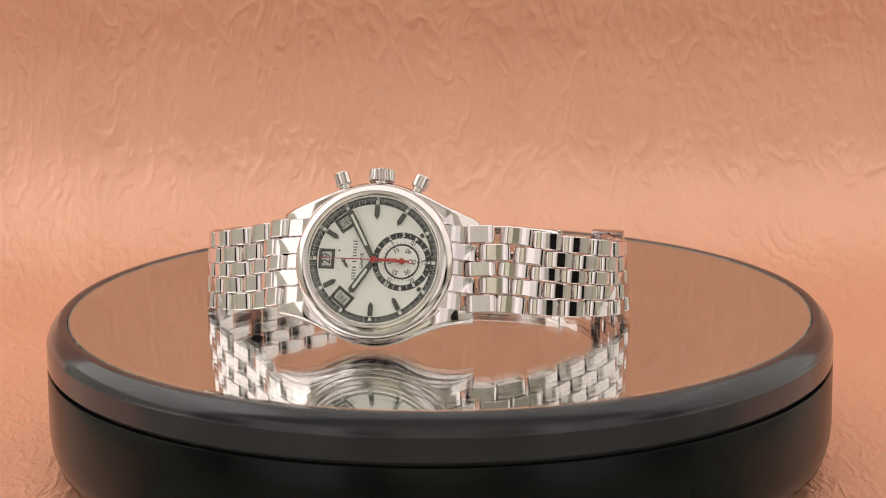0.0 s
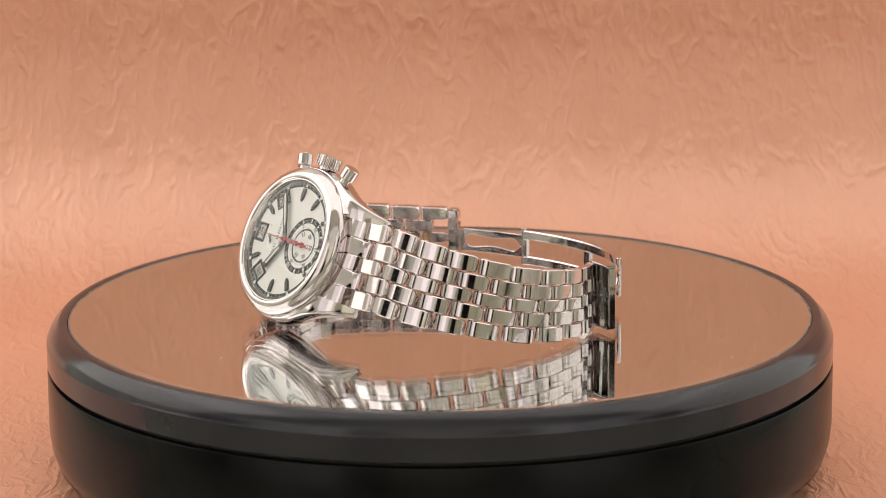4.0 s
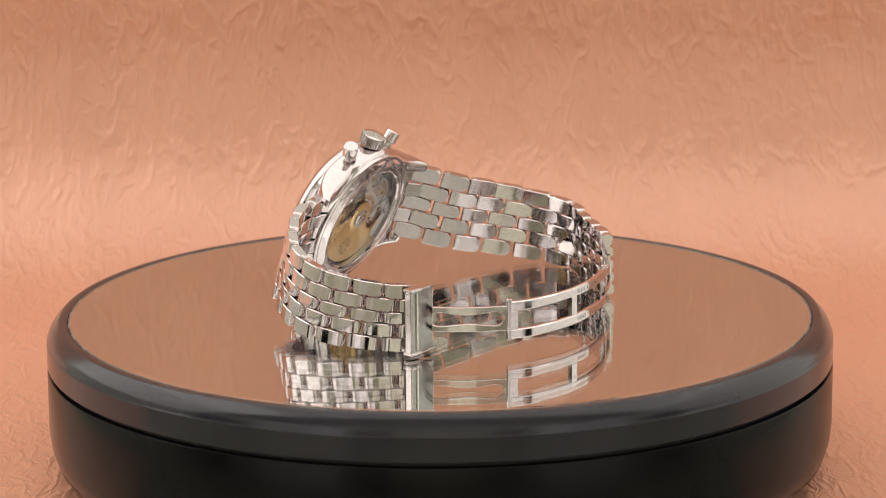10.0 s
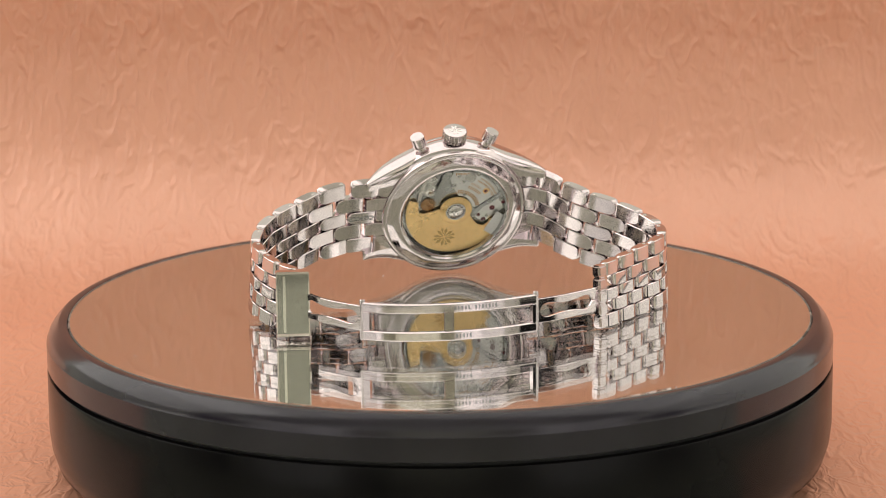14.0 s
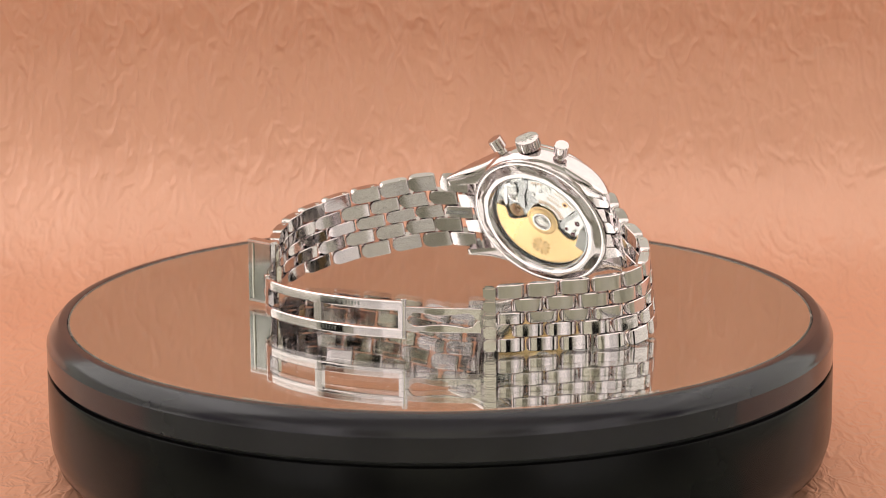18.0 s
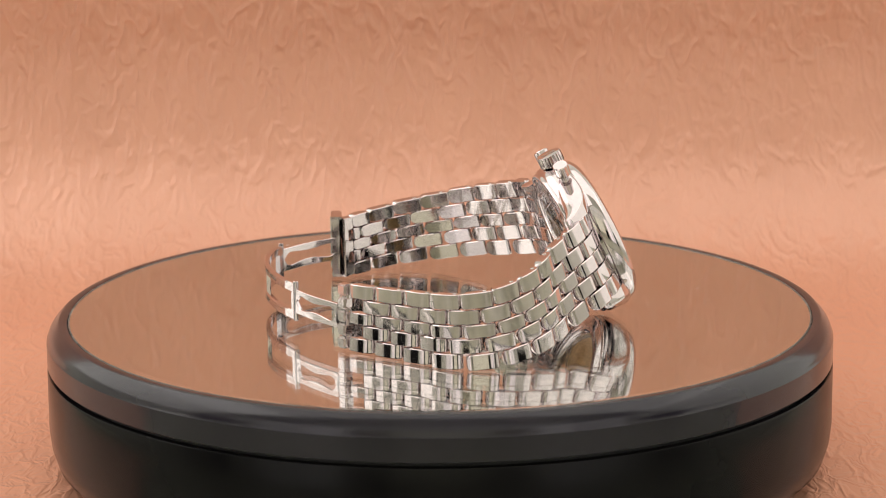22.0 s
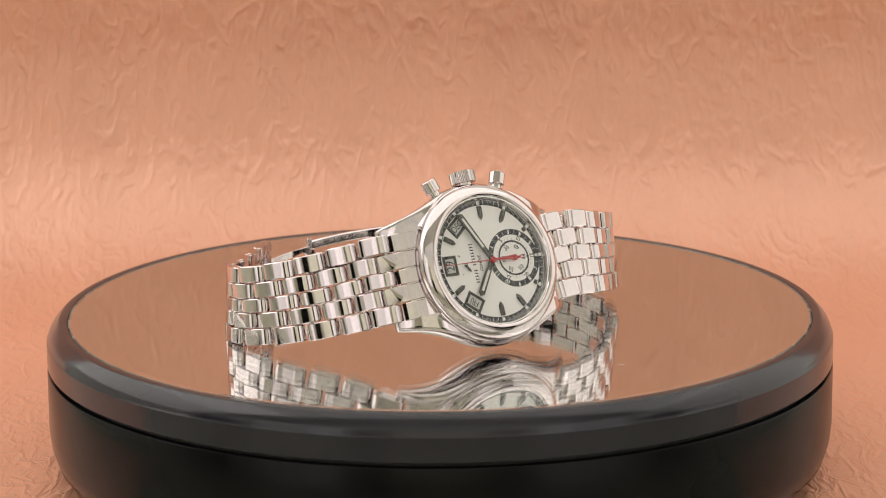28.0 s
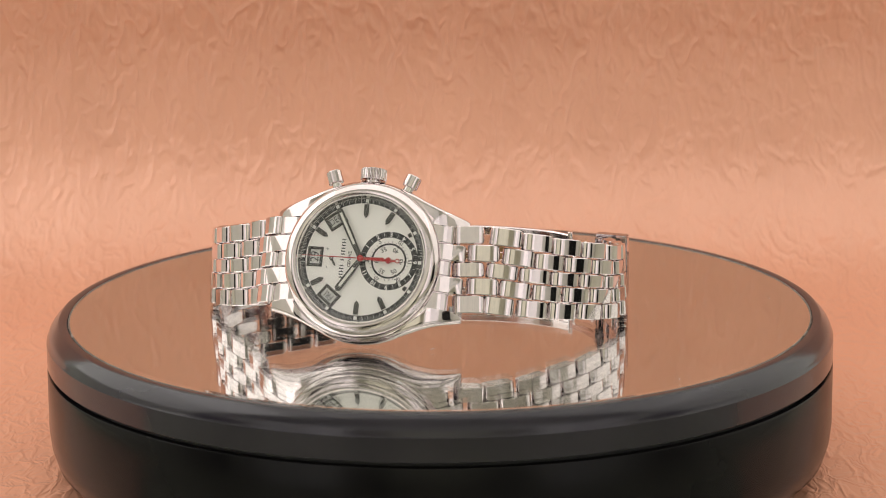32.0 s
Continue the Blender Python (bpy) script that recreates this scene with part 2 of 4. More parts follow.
slab("floor", (-0.95, -1.3, -0.12), (0.95, 0.75, -0.045), "plain olive-grey studio bench top").data.materials[0] = BENCH
slab("ceiling", (-0.95, -1.3, 1.05), (0.95, 0.75, 1.12), "white cloth roof of the light tent")
slab("wall_west", (-1.02, -1.3, -0.045), (-0.95, 0.75, 1.05), "white cloth side of the light tent")
slab("wall_east", (0.95, -1.3, -0.045), (1.02, 0.75, 1.05), "white cloth side of the light tent")
slab("wall_south", (-0.95, -1.37, -0.045), (0.95, -1.3, 1.05), "olive cloth hung across the front of the tent").data.materials[0] = OLIVE
slab("wall_north", (-0.95, 0.75, -0.045), (0.95, 0.82, 1.05), "white cloth back of the light tent")



def curtain(x0, y0, x1, y1, z0, z1):
    """Black cloth in shallow folds, added out of view to darken the steel's reflections."""
    n, verts = 48, []
    dx, dy = x1 - x0, y1 - y0
    length = math.hypot(dx, dy)
    for z in (z0, z1):
        for back in (0.0, 0.004):
            for i in range(n + 1):
                w = 0.012 * math.sin(i * 1.9) + 0.006 * math.sin(i * 0.7) + back
                verts.append((x0 + dx * i / n - dy / length * w, y0 + dy * i / n + dx / length * w, z))
    k, faces = n + 1, []
    for i in range(n):
        faces += [(i, i + 1, 2 * k + i + 1, 2 * k + i), (k + i + 1, k + i, 3 * k + i, 3 * k + i + 1), (2 * k + i, 2 * k + i + 1, 3 * k + i + 1, 3 * k + i), (i + 1, i, k + i, k + i + 1)]
    faces += [(0, 2 * k, 3 * k, k), (n, k + n, 3 * k + n, 2 * k + n)]
    return tagged(new("curtain", mesh_of("curtain", verts, faces, BLACK_CLOTH)), "black cloth added out of view for dark bands in the steel", "curtain", kind="structure")


for side in (1, -1):
    curtain(side * 0.32, -1.27, side * 0.51, -1.27, -0.04, 0.28)
    curtain(side * 0.91, -0.60, side * 0.91, -0.36, -0.04, 0.30)

# ---- turntable ----
turntable = tagged(new("turntable"), "round glossy black display turntable with a mirrored top", "turntable")
turntable.location = (0, 0, FLOOR_Z)
UP = -FLOOR_Z / MM      # height of the glass over the sheet, mm


def build_turntable():
    base = lathe([(0.5, 0.0), (96.8, 0.0), (100.8, 1.2), (103.6, 4.0), (105.0, 8.5), (105.5, 13.0), (105.5, UP - 12.7), (105.3, UP - 12.35), (104.9, UP - 12.2), (0.5, UP - 12.2)], 160)
    child("base", mesh_of("base", *base, BLACK_GLOSS), turntable, None, "glossy black rounded base")
    gap = lathe([(90.0, UP - 12.3), (103.8, UP - 12.3), (103.8, UP - 11.2), (90.0, UP - 11.2)], 160)
    child("gap", mesh_of("gap", *gap, GROOVE), turntable, None, "thin dark gap between base and platter")
    rim = [(98.6, UP - 11.3), (104.7, UP - 11.3), (105.15, UP - 11.2), (105.4, UP - 10.8), (105.45, UP - 5.4), (105.4, UP - 4.9), (105.2, UP - 4.5)]
    rim += [(105.2 - 2.75 * k / 8 + 0.5 * math.sin(math.pi * k / 8), UP - 4.5 + 4.1 * k / 8) for k in range(1, 8)]
    rim += [(102.45, UP - 0.4), (102.1, UP - 0.12), (101.6, UP + 0.03), (100.9, UP + 0.08), (100.0, UP + 0.02), (99.75, UP - 0.2), (99.7, UP - 3.0)]
    platter = child("platter", mesh_of("platter", *lathe(rim, 200), BLACK_RING, 20), turntable, None, "glossy black bevelled ring round the mirror")
    child("mirror", mesh_of("mirror", *merge(disc(95.6, UP - 0.7, 160), lathe([(95.6, UP - 0.7), (99.4, UP - 0.12)], 160, closed=False)), MIRROR, 3), platter, None, "round silvered mirror plate")
    glass = child("glass", mesh_of("glass", *disc(99.25, UP, 160), GLASS_TOP), platter, None, "clear glass over the mirror")
    glass.visible_shadow = False
    edge = lathe([(99.1, UP - 0.25), (99.2, UP), (99.3, UP + 0.05), (99.55, UP + 0.05), (99.7, UP - 0.25)], 160)
    child("glass_edge", mesh_of("glass_edge", *edge, GLASS_EDGE), platter, None, "pale grey polished edge of the glass")
    v, f = [], []
    rng = random.Random(5)
    for _ in range(60):
        r, a, q = 94 * math.sqrt(rng.random()), rng.random() * 6.283, 0.10 + 0.16 * rng.random()
        k = len(v)
        st = 1 + 3 * (rng.random() > 0.8)
        t = rng.random() * 3
        for px, py in ((-q * st, -q * 0.5), (q * st, -q * 0.5), (q * st, q * 0.5), (-q * st, q * 0.5)):
            v.append(((r * math.cos(a) + px * math.cos(t) - py * math.sin(t)) * MM, (r * math.sin(a) + px * math.sin(t) + py * math.cos(t)) * MM, (UP + 0.03) * MM))
        f.append((k, k + 1, k + 2, k + 3))
    dust = child("dust", mesh_of("dust", v, f, WHITE_PRINT), platter, None, "scattered pale dust specks")
    dust["kind"] = "stuff"
    return platter


platter = build_turntable()

# ---- wristwatch ----
watch = tagged(new("wristwatch"), "polished steel chronograph wristwatch lying on its side, clasp open", "wristwatch")

# the case: x towards three o'clock, y towards twelve, z out of the dial
N_FACE = Vector((-0.112, -0.902, 0.415)).normalized()
U12 = Vector((-0.991, 0.130, 0.022)).normalized()
U3 = U12.cross(N_FACE).normalized()
U12 = N_FACE.cross(U3)
C_FACE = Vector((-16.72, -39.32, 22.84))
SLIM = 0.86             # the case's depth below the dial, against the drawn profiles
CASE = Matrix((U3, U12, N_FACE)).transposed().to_4x4()
CASE.translation = C_FACE * MM


def slim(piece):
    """Presses what lies below the dial into the case's true depth."""
    k = -1.2 * MM
    return [(x, y, z if z > k else k + (z - k) * SLIM) for x, y, z in piece[0]], piece[1]


def case_part(name, piece, mat, label="", parent=None, smooth=35.0):
    if parent is None:
        return child(name, mesh_of(name, *piece, mat, smooth), watch, CASE, label)
    return child(name, mesh_of(name, *piece, mat, smooth), parent, None, label)


def build_case():
    body = lathe([(16.2, -1.2), (19.6, -1.2), (20.5, -1.6), (21.05, -2.7), (21.3, -4.6), (21.3, -7.4), (20.9, -9.1), (19.9, -10.2), (18.2, -10.4), (16.0, -10.4)], 128)
    # between the lugs the flank stands back to let the end links in
    body = [(x, y * min(1.0, math.sqrt((19.5 * MM) ** 2 - x * x) / max(abs(y), 1e-6)), z) if abs(x) < 11.0 * MM else (x, y, z) for x, y, z in body[0]], body[1]
    case = case_part("case", slim(body), STEEL, "polished steel case with curved lugs")
    for sx in (1, -1):
        for sy in (1, -1):
            rows = np.array([(6.0, 16.0, 20.0, -2.9, -7.4), (8.0, 14.0, 19.6, -2.2, -8.2), (11.0, 11.2, 18.4, -1.8, -9.0), (14.0, 10.9, 17.0, -1.9, -9.7), (17.0, 10.9, 15.75, -2.7, -10.3),
                             (20.0, 10.9, 14.75, -4.5, -11.1), (22.6, 10.9, 14.0, -6.9, -11.9), (24.6, 10.9, 13.45, -9.4, -12.6), (25.4, 11.1, 13.1, -10.8, -12.6)])
            secs = []
            for u in np.linspace(0, len(rows) - 1, 33):
                k = min(int(u), len(rows) - 2)
                p0, p1, p2, p3 = rows[max(k - 1, 0)], rows[k], rows[k + 1], rows[min(k + 2, len(rows) - 1)]
                v = u - k
                y, xi, xo, zt, zb = 0.5 * (2 * p1 + (p2 - p0) * v + (2 * p0 - 5 * p1 + 4 * p2 - p3) * v * v + (3 * p1 - p0 - 3 * p2 + p3) * v ** 3)
                b = min(0.8, (zt - zb) * 0.3)
                c = min(2.4, (zt - zb) * 0.36, (xo - xi) * 0.62)
                loop = [(xi, zb + 0.1)] + [(xo - c + c * math.sin(w), zb + c - c * math.cos(w)) for w in (0.0, 0.3, 0.6, 0.9, 1.2, 1.57)]
                loop += [(xo, zt - b), (xo - b * 0.2, zt - b * 0.5), (xo - b * 0.6, zt - b * 0.18), (xo - b * 1.4, zt), (xi, zt)]
                loop = [(sx * x, sy * yy, z) for x, z in loop for yy in (y,)]
                secs.append(loop if sx * sy < 0 else loop[::-1])
            case_part("lug", slim(loft(secs)), STEEL, "", case, 50.0)
    bezel = lathe([(16.75, 0.2), (16.75, 1.3), (17.0, 1.63), (17.4, 1.75), (18.05, 1.65), (18.6, 1.4), (19.15, 1.0), (19.65, 0.5), (20.0, 0.05), (20.2, -0.45), (20.27, -1.4), (20.2, -2.7), (20.05, -3.1), (19.7, -3.3), (16.75, -3.3)], 128)
    case_part("bezel", bezel, STEEL, "smooth rounded steel bezel")
    rehaut = lathe([(16.0, 0.12), (16.75, 0.12), (16.75, 1.25), (16.45, 1.25)], 128)
    case_part("rehaut", rehaut, STEEL_SOFT, "slanting steel inner ring")
    dome = [(0.01, 2.3)] + [(16.75 * math.sin(a), 2.3 - 0.85 * (math.sin(a)) ** 2) for a in [0.2, 0.5, 0.8, 1.1, 1.35]] + [(16.75, 1.45)]
    cr = case_part("crystal", (lambda p: (p[0], [f[::-1] for f in p[1]]))(lathe(dome, 96, closed=False)), CRYSTAL, "clear domed watch glass")
    cr.visible_shadow = False
    # screwed back: round foot, twelve flats, domed inner ring
    foot = lathe([(15.0, -9.2), (20.2, -9.2), (20.45, -9.6), (20.45, -10.3), (20.3, -10.7), (19.95, -10.9), (19.5, -10.95), (19.2, -10.9), (19.1, -10.7), (15.0, -10.6)], 144)
    n, secs = 144, []
    for r, z, flat_sided in ((19.15, -10.7, 0), (19.1, -10.9, 0), (17.75, -11.5, 1), (17.6, -11.55, 0.8), (17.0, -11.68, 0), (16.4, -11.75, 0), (15.9, -11.76, 0), (15.55, -11.7, 0), (15.4, -11.55, 0), (14.9, -10.9, 0), (14.7, -10.8, 0)):
        loop = []
        for i in range(n):
            a = 2 * math.pi * i / n
            w = (a + 0.1) % (math.pi / 6) - math.pi / 12
            q = r * (1.0 + flat_sided * (math.cos(math.pi / 12) / math.cos(w) * 1.017 - 1.0))
            loop.append((q * math.cos(a), q * math.sin(a), z))
        secs.append(loop)
    back = moved(merge(foot, loft(secs, caps=False)), mm_pose(0, 0.3, 0))
    case_part("case_back", slim(back), STEEL, "polished screw-down steel case back with flats", None, 27.0)
    return case


build_case()


def build_crown():
    # fluted crown at three o'clock, axis along x
    n = 24
    secs = []
    for x, k in ((20.0, 0.0), (21.5, 0.0), (21.55, 1.0), (24.1, 1.0), (24.45, 0.55), (24.55, 0.0)):
        loop = []
        for i in range(n * 4):
            a = 2 * math.pi * i / (n * 4)
            r = 2.0 if x < 21.52 else 3.15
            r = r + (0.22 * k if i % 4 in (0, 1) else -0.08 * k) - (0.25 if x > 24.5 else 0)
            loop.append((x, r * math.cos(a), r * math.sin(a) - 4.0))
        secs.append(loop)
    crown = case_part("crown", loft(secs), STEEL, "fluted steel winding crown")
    petals = []
    for i in range(4):
        a = math.pi / 2 * i
        for d in (-0.3, 0.3):
            o = [(0.3, -0.2), (1.7, -0.28), (2.0, 0.0), (1.7, 0.28), (0.3, 0.2)]
            p = prism(o, 0.0, 0.16)
            petals.append(moved(p, mm_pose(24.5, 0, -4.0, 0, 90, 0) @ pose(0, 0, 0, 0, 0, math.degrees(a + d))))
    case_part("emblem", merge(*petals), STEEL_SOFT, "raised plain cross emblem", crown)
    for sgn in (1, -1):
        m = mm_pose(17.9, 8.75 * sgn, -4.0) @ pose(0, 0, 0, 0, 0, 21.0 * sgn) @ pose(0, 0, 0, 0, 90, 0)
        stem = moved(lathe([(0.01, -1.0), (1.3, -1.0), (1.3, 3.2), (0.01, 3.2)], 32, closed=False), m)
        cap = moved(lathe([(0.01, 2.5), (1.9, 2.5), (2.05, 2.65), (2.05, 5.5), (1.85, 5.75), (0.01, 5.8)], 40, closed=False), m)
        push = case_part("pusher", cap, STEEL, "round steel chronograph pusher")
        case_part("stem", stem, STEEL_SOFT, "", push)


build_crown()

# ---- bracelet ----
# rows: x, y, z of the band's middle, its lean from upright (degrees)
SIX_SIDE = [(1.8, -36.2, 19.9, 24), (6.4, -35.6, 19.4, 24), (15.7, -35.0, 19.2, 18), (24.8, -33.4, 17.7, 16), (32.7, -29.4, 15.9, 10), (40.3, -24.2, 14.2, 6.5), (46.1, -17.0, 12.3, 4.5),
            (48.8, -8.6, 11.0, 3.5), (48.3, 0.0, 10.0, 3), (46.6, 6.0, 9.4, 2.5), (44.5, 11.2, 9.1, 2)]
TWELVE_SIDE = [(-33.9, -31.6, 20.8, 24), (-38.2, -29.8, 20.3, 23), (-41.9, -26.0, 19.2, 17), (-45.0, -20.8, 17.3, 12.5), (-49.9, -14.4, 15.1, 11), (-56.0, -8.0, 13.2, 8), (-60.4, 0.8, 11.2, 5),
               (-61.0, 9.5, 9.9, 3), (-56.9, 17.2, 9.3, 2), (-50.0, 22.2, 9.0, 2), (-43.5, 27.3, 9.0, 2), (-37.0, 32.2, 9.0, 2), (-32.3, 35.7, 9.0, 2)]
COLUMNS = [(8.35, 4.35), (3.98, 4.05), (0.0, 3.6), (-3.98, 4.05), (-8.35, 4.35)]   # middle and width across the band at the lugs


def link_mesh(name, length, width):
    """One link: x along the band, y across it, z outward; domed outside, flat inside, one end rounded."""
    half, top, low = length / 2, 1.45, -1.35
    secs = []
    stations = [(-1.0, 0.35, 0.35, 1.75), (-0.97, 0.14, 0.14, 1.28), (-0.91, 0.03, 0.0, 0.92), (-0.83, 0.0, 0.0, 0.62), (-0.73, 0.0, 0.0, 0.37), (-0.62, 0.0, 0.0, 0.18), (-0.48, 0.0, 0.0, 0.05), (-0.3, 0.0, 0.0, 0.0), (0.2, 0.0, 0.0, 0.0), (0.48, 0.0, 0.0, 0.03),
                (0.66, 0.0, 0.1, 0.1), (0.78, 0.03, 0.36, 0.2), (0.87, 0.12, 0.7, 0.34), (0.93, 0.3, 1.05, 0.52), (0.975, 0.58, 1.38, 0.8), (1.0, 1.0, 1.65, 1.3)]
    for u, nip, under, drop in stations:
        w, v = width / 2 - nip, width / 2 - under
        t = top - drop - 0.22 * u * u
        b = 0.16
        lo = low + 0.14 * u * u + (0.4 if abs(u) > 0.99 else 0.1 if abs(u) > 0.93 else 0.0)
        secs.append([(u * half, -v + b, lo), (u * half, v - b, lo), (u * half, v, lo + b), (u * half, w, min(t - b * 1.3, lo + 1.2)), (u * half, w, t - b * 1.3), (u * half, w - b * 1.3, t), (u * half, -w + b * 1.3, t), (u * half, -w, t - b * 1.3), (u * half, -w, min(t - b * 1.3, lo + 1.2)), (u * half, -v, lo + b)])
    v, f = loft(secs)
    return mesh_of(name, v, [q[::-1] for q in f], STEEL, 24)


PITCH = 8.7
LINK_WIDE = link_mesh("link", PITCH - 0.35, 4.35)
LINK_MID = link_mesh("link", PITCH - 0.35, 4.05)
LINK_CORE = link_mesh("link", PITCH - 0.35, 3.6)


def band_pose(curve, q, flip):
    """Frame of the band at length q: x along it, y across (up), z outward."""
    s, d = curve
    p = np.array([np.interp(q, s, d[:, k]) for k in range(4)])
    a = np.array([np.interp(q + 1.5, s, d[:, k]) for k in range(3)]) - np.array([np.interp(q - 1.5, s, d[:, k]) for k in range(3)])
    t = Vector(a).normalized()
    side = Vector((t.y, -t.x, 0)).normalized() * flip        # outward, level
    out = side * math.cos(radians(p[3])) + Vector((0, 0, 1)) * math.sin(radians(p[3]))
    out = (out - t * out.dot(t)).normalized()
    up = out.cross(t) * flip
    return t, up * 1.0, out, Vector(p[:3]) * MM


def band_width(q, total):
    """How far the band has narrowed at length q."""
    return 1.08 - 0.25 * min(1.0, max(0.0, (q - 14.0) / (total - 22.0)))



def build_band(rows, flip, end_length, label):
    """end_length: of the fixed end link's outer prongs."""
    band = child("bracelet", None, watch, None, label)
    curve = spline(rows, 0)
    total = curve[0][-1]
    pitch = PITCH
    count = int((total - end_length) / pitch)
    rng = random.Random(11)
    pin_v, pin_f = lathe([(0.01, -10.66), (0.42, -10.66), (0.5, -10.58), (0.5, 10.58), (0.42, 10.66), (0.01, 10.66)], 12, closed=False)
    pin = mesh_of("pin", shift(pin_v, pose(0, 0, 0, 90)), pin_f, STEEL_SOFT)
    for c, (mid, width) in enumerate(COLUMNS):
        me = (LINK_WIDE, LINK_MID, LINK_CORE, LINK_MID, LINK_WIDE)[c]
        first = end_length if c % 2 == 0 else end_length + pitch * 0.44
        marks = [0.0, first]
        while marks[-1] + pitch < total + 0.5:
            marks.append(marks[-1] + pitch)
        if total - marks[-1] > 1.5 and not (flip < 0 and c % 2):
            marks.append(total)
        for lo, hi in zip(marks[1:], marks[2:]):
            q = (lo + hi) / 2
            t, up, out, p = band_pose(curve, q, flip)
            k = band_width(q, total)
            m = Matrix((t, up * flip, out)).transposed().to_4x4()
            m.translation = p + up * flip * (mid * k * MM)
            m = m @ pose(0, 0, 0, rng.uniform(-0.7, 0.7), rng.uniform(-0.9, 0.9), 0)
            m = m @ Matrix.Diagonal(((hi - lo - 0.32) / (PITCH - 0.35), k * 0.985, 1.0, 1.0))
            child("link", me, band, m)
    for i in range(count):
        t, up, out, p = band_pose(curve, end_length + i * pitch + pitch * 0.2, flip)
        k = band_width(end_length + (i + 0.5) * pitch, total)
        m = Matrix((t, up * flip, out)).transposed().to_4x4()
        m.translation = p - out * 0.0003
        child("pin", pin, band, m @ Matrix.Diagonal((1, k, 1, 1)))
    return curve


def build_end_blocks():
    """Solid end links that fill the space between the lugs, with the spring bars' tips."""
    for sy in (-1, 1):
        prof = [(17.6, -4.0), (20.4, -5.4), (22.0, -6.6), (22.0, -7.2), (21.6, -7.6), (19.6, -7.8), (18.2, -7.5)]
        secs = []
        for x, k in ((-10.75, 0.25), (-10.5, 0.0), (10.5, 0.0), (10.75, 0.25)):
            cy, cz = 20.5, -6.5
            secs.append([(x, sy * (y + (cy - y) * k * 0.15), z + (cz - z) * k * 0.15) for y, z in prof])
        block = case_part("end_block", loft(secs), STEEL, "solid steel end link between the lugs", None, 28.0)
        drop = 0.0 if sy < 0 else -2.6
        for c, (mid, width) in enumerate(COLUMNS):
            mid, half = mid * 1.065, width * 1.065 / 2 - 0.06
            if c % 2 == 0:
                top = [(16.2, -3.3), (18.9, -3.85), (20.4, -4.5), (21.5, -5.1), (22.0, -5.5), (22.25, -6.3), (22.0, -7.4), (20.0, -8.6), (17.4, -9.2)]
            else:
                top = [(16.2, -3.3), (18.9, -3.85), (20.4, -4.5), (22.1, -5.3 + drop * 0.2), (23.6, -5.95 + drop * 0.5), (24.8, -6.3 + drop), (25.4, -6.8 + drop), (25.5, -7.6 + drop), (24.8, -8.8 + drop), (21.6, -8.7), (17.4, -9.2)]
            if sy > 0:
                reach = 0.34 if c % 2 else 1.0
                top = [(y + max(0.0, y - 20.5) * reach, z - max(0.0, y - 20.5) * 0.7 * (c % 2 == 0)) for y, z in top]
            secs = []
            for e, k in ((-half, 0.16), (-half + 0.16, 0.0), (half - 0.16, 0.0), (half, 0.16)):
                cy, cz = sum(y for y, z in top) / len(top), sum(z for y, z in top) / len(top)
                secs.append([(mid + e, sy * (y + (cy - y) * k * 0.3), z + (cz - z) * k * 0.6) for y, z in top])
            case_part("end_link", loft(secs), STEEL, "", block, 24.0)
        for sx in (1, -1):
            case_part("spring_bar", moved(lathe([(0.01, -0.9), (0.55, -0.9), (0.55, 0.9), (0.01, 0.9)], 16, closed=False), mm_pose(sx * 10.3, sy * 22.9, -8.0, 0, 90, 0)), STEEL_DARK, "dark tip of a spring bar", block)


def motions():
    """The platter and the watch on it turn once, clockwise seen from above."""
    steps = [(0.5 * i, pose(0, 0, 0, 0, 0, -360.0 * 0.5 * i / PERIOD)) for i in range(65)]
    walk(platter, steps)
    walk(watch, steps)


build_end_blocks()
SIX_CURVE = build_band(SIX_SIDE, 1, 4.3, "five-row polished steel bracelet half below six o'clock")
TWELVE_CURVE = build_band(TWELVE_SIDE, -1, 6.2, "five-row polished steel bracelet half above twelve o'clock")



def letters(words, size, mat, name="lettering", bold=0.0):
    """Words as a thin mesh in the built-in font, centred."""
    cu = bpy.data.curves.new(name, "FONT")
    cu.body, cu.size, cu.align_x, cu.align_y, cu.extrude = words, size * MM, "CENTER", "CENTER", 0.012 * MM
    cu.resolution_u = 3
    cu.offset = bold * MM
    ob = bpy.data.objects.new(name, cu)
    scene.collection.objects.link(ob)
    me = bpy.data.meshes.new_from_object(ob.evaluated_get(bpy.context.evaluated_depsgraph_get()))
    bpy.data.objects.remove(ob)
    me.materials.clear()
    me.materials.append(mat)
    me.name = name
    return me


def clock(angle, r, y0=0.0):
    """A place on the dial: angle in degrees clockwise from twelve."""
    return r * math.sin(radians(angle)), y0 + r * math.cos(radians(angle))


def ring_bars(count, r0, r1, width, z, skip=0, y0=0.0, rise=0.02):
    pieces = []
    for i in range(count):
        if skip and i % skip == 0:
            continue
        a = 360.0 * i / count
        o = [(-width / 2, r0), (width / 2, r0), (width / 2, r1), (-width / 2, r1)]
        pieces.append(moved(prism(o, z, z + rise), mm_pose(0, y0, 0) @ pose(0, 0, 0, 0, 0, -a)))
    return merge(*pieces)


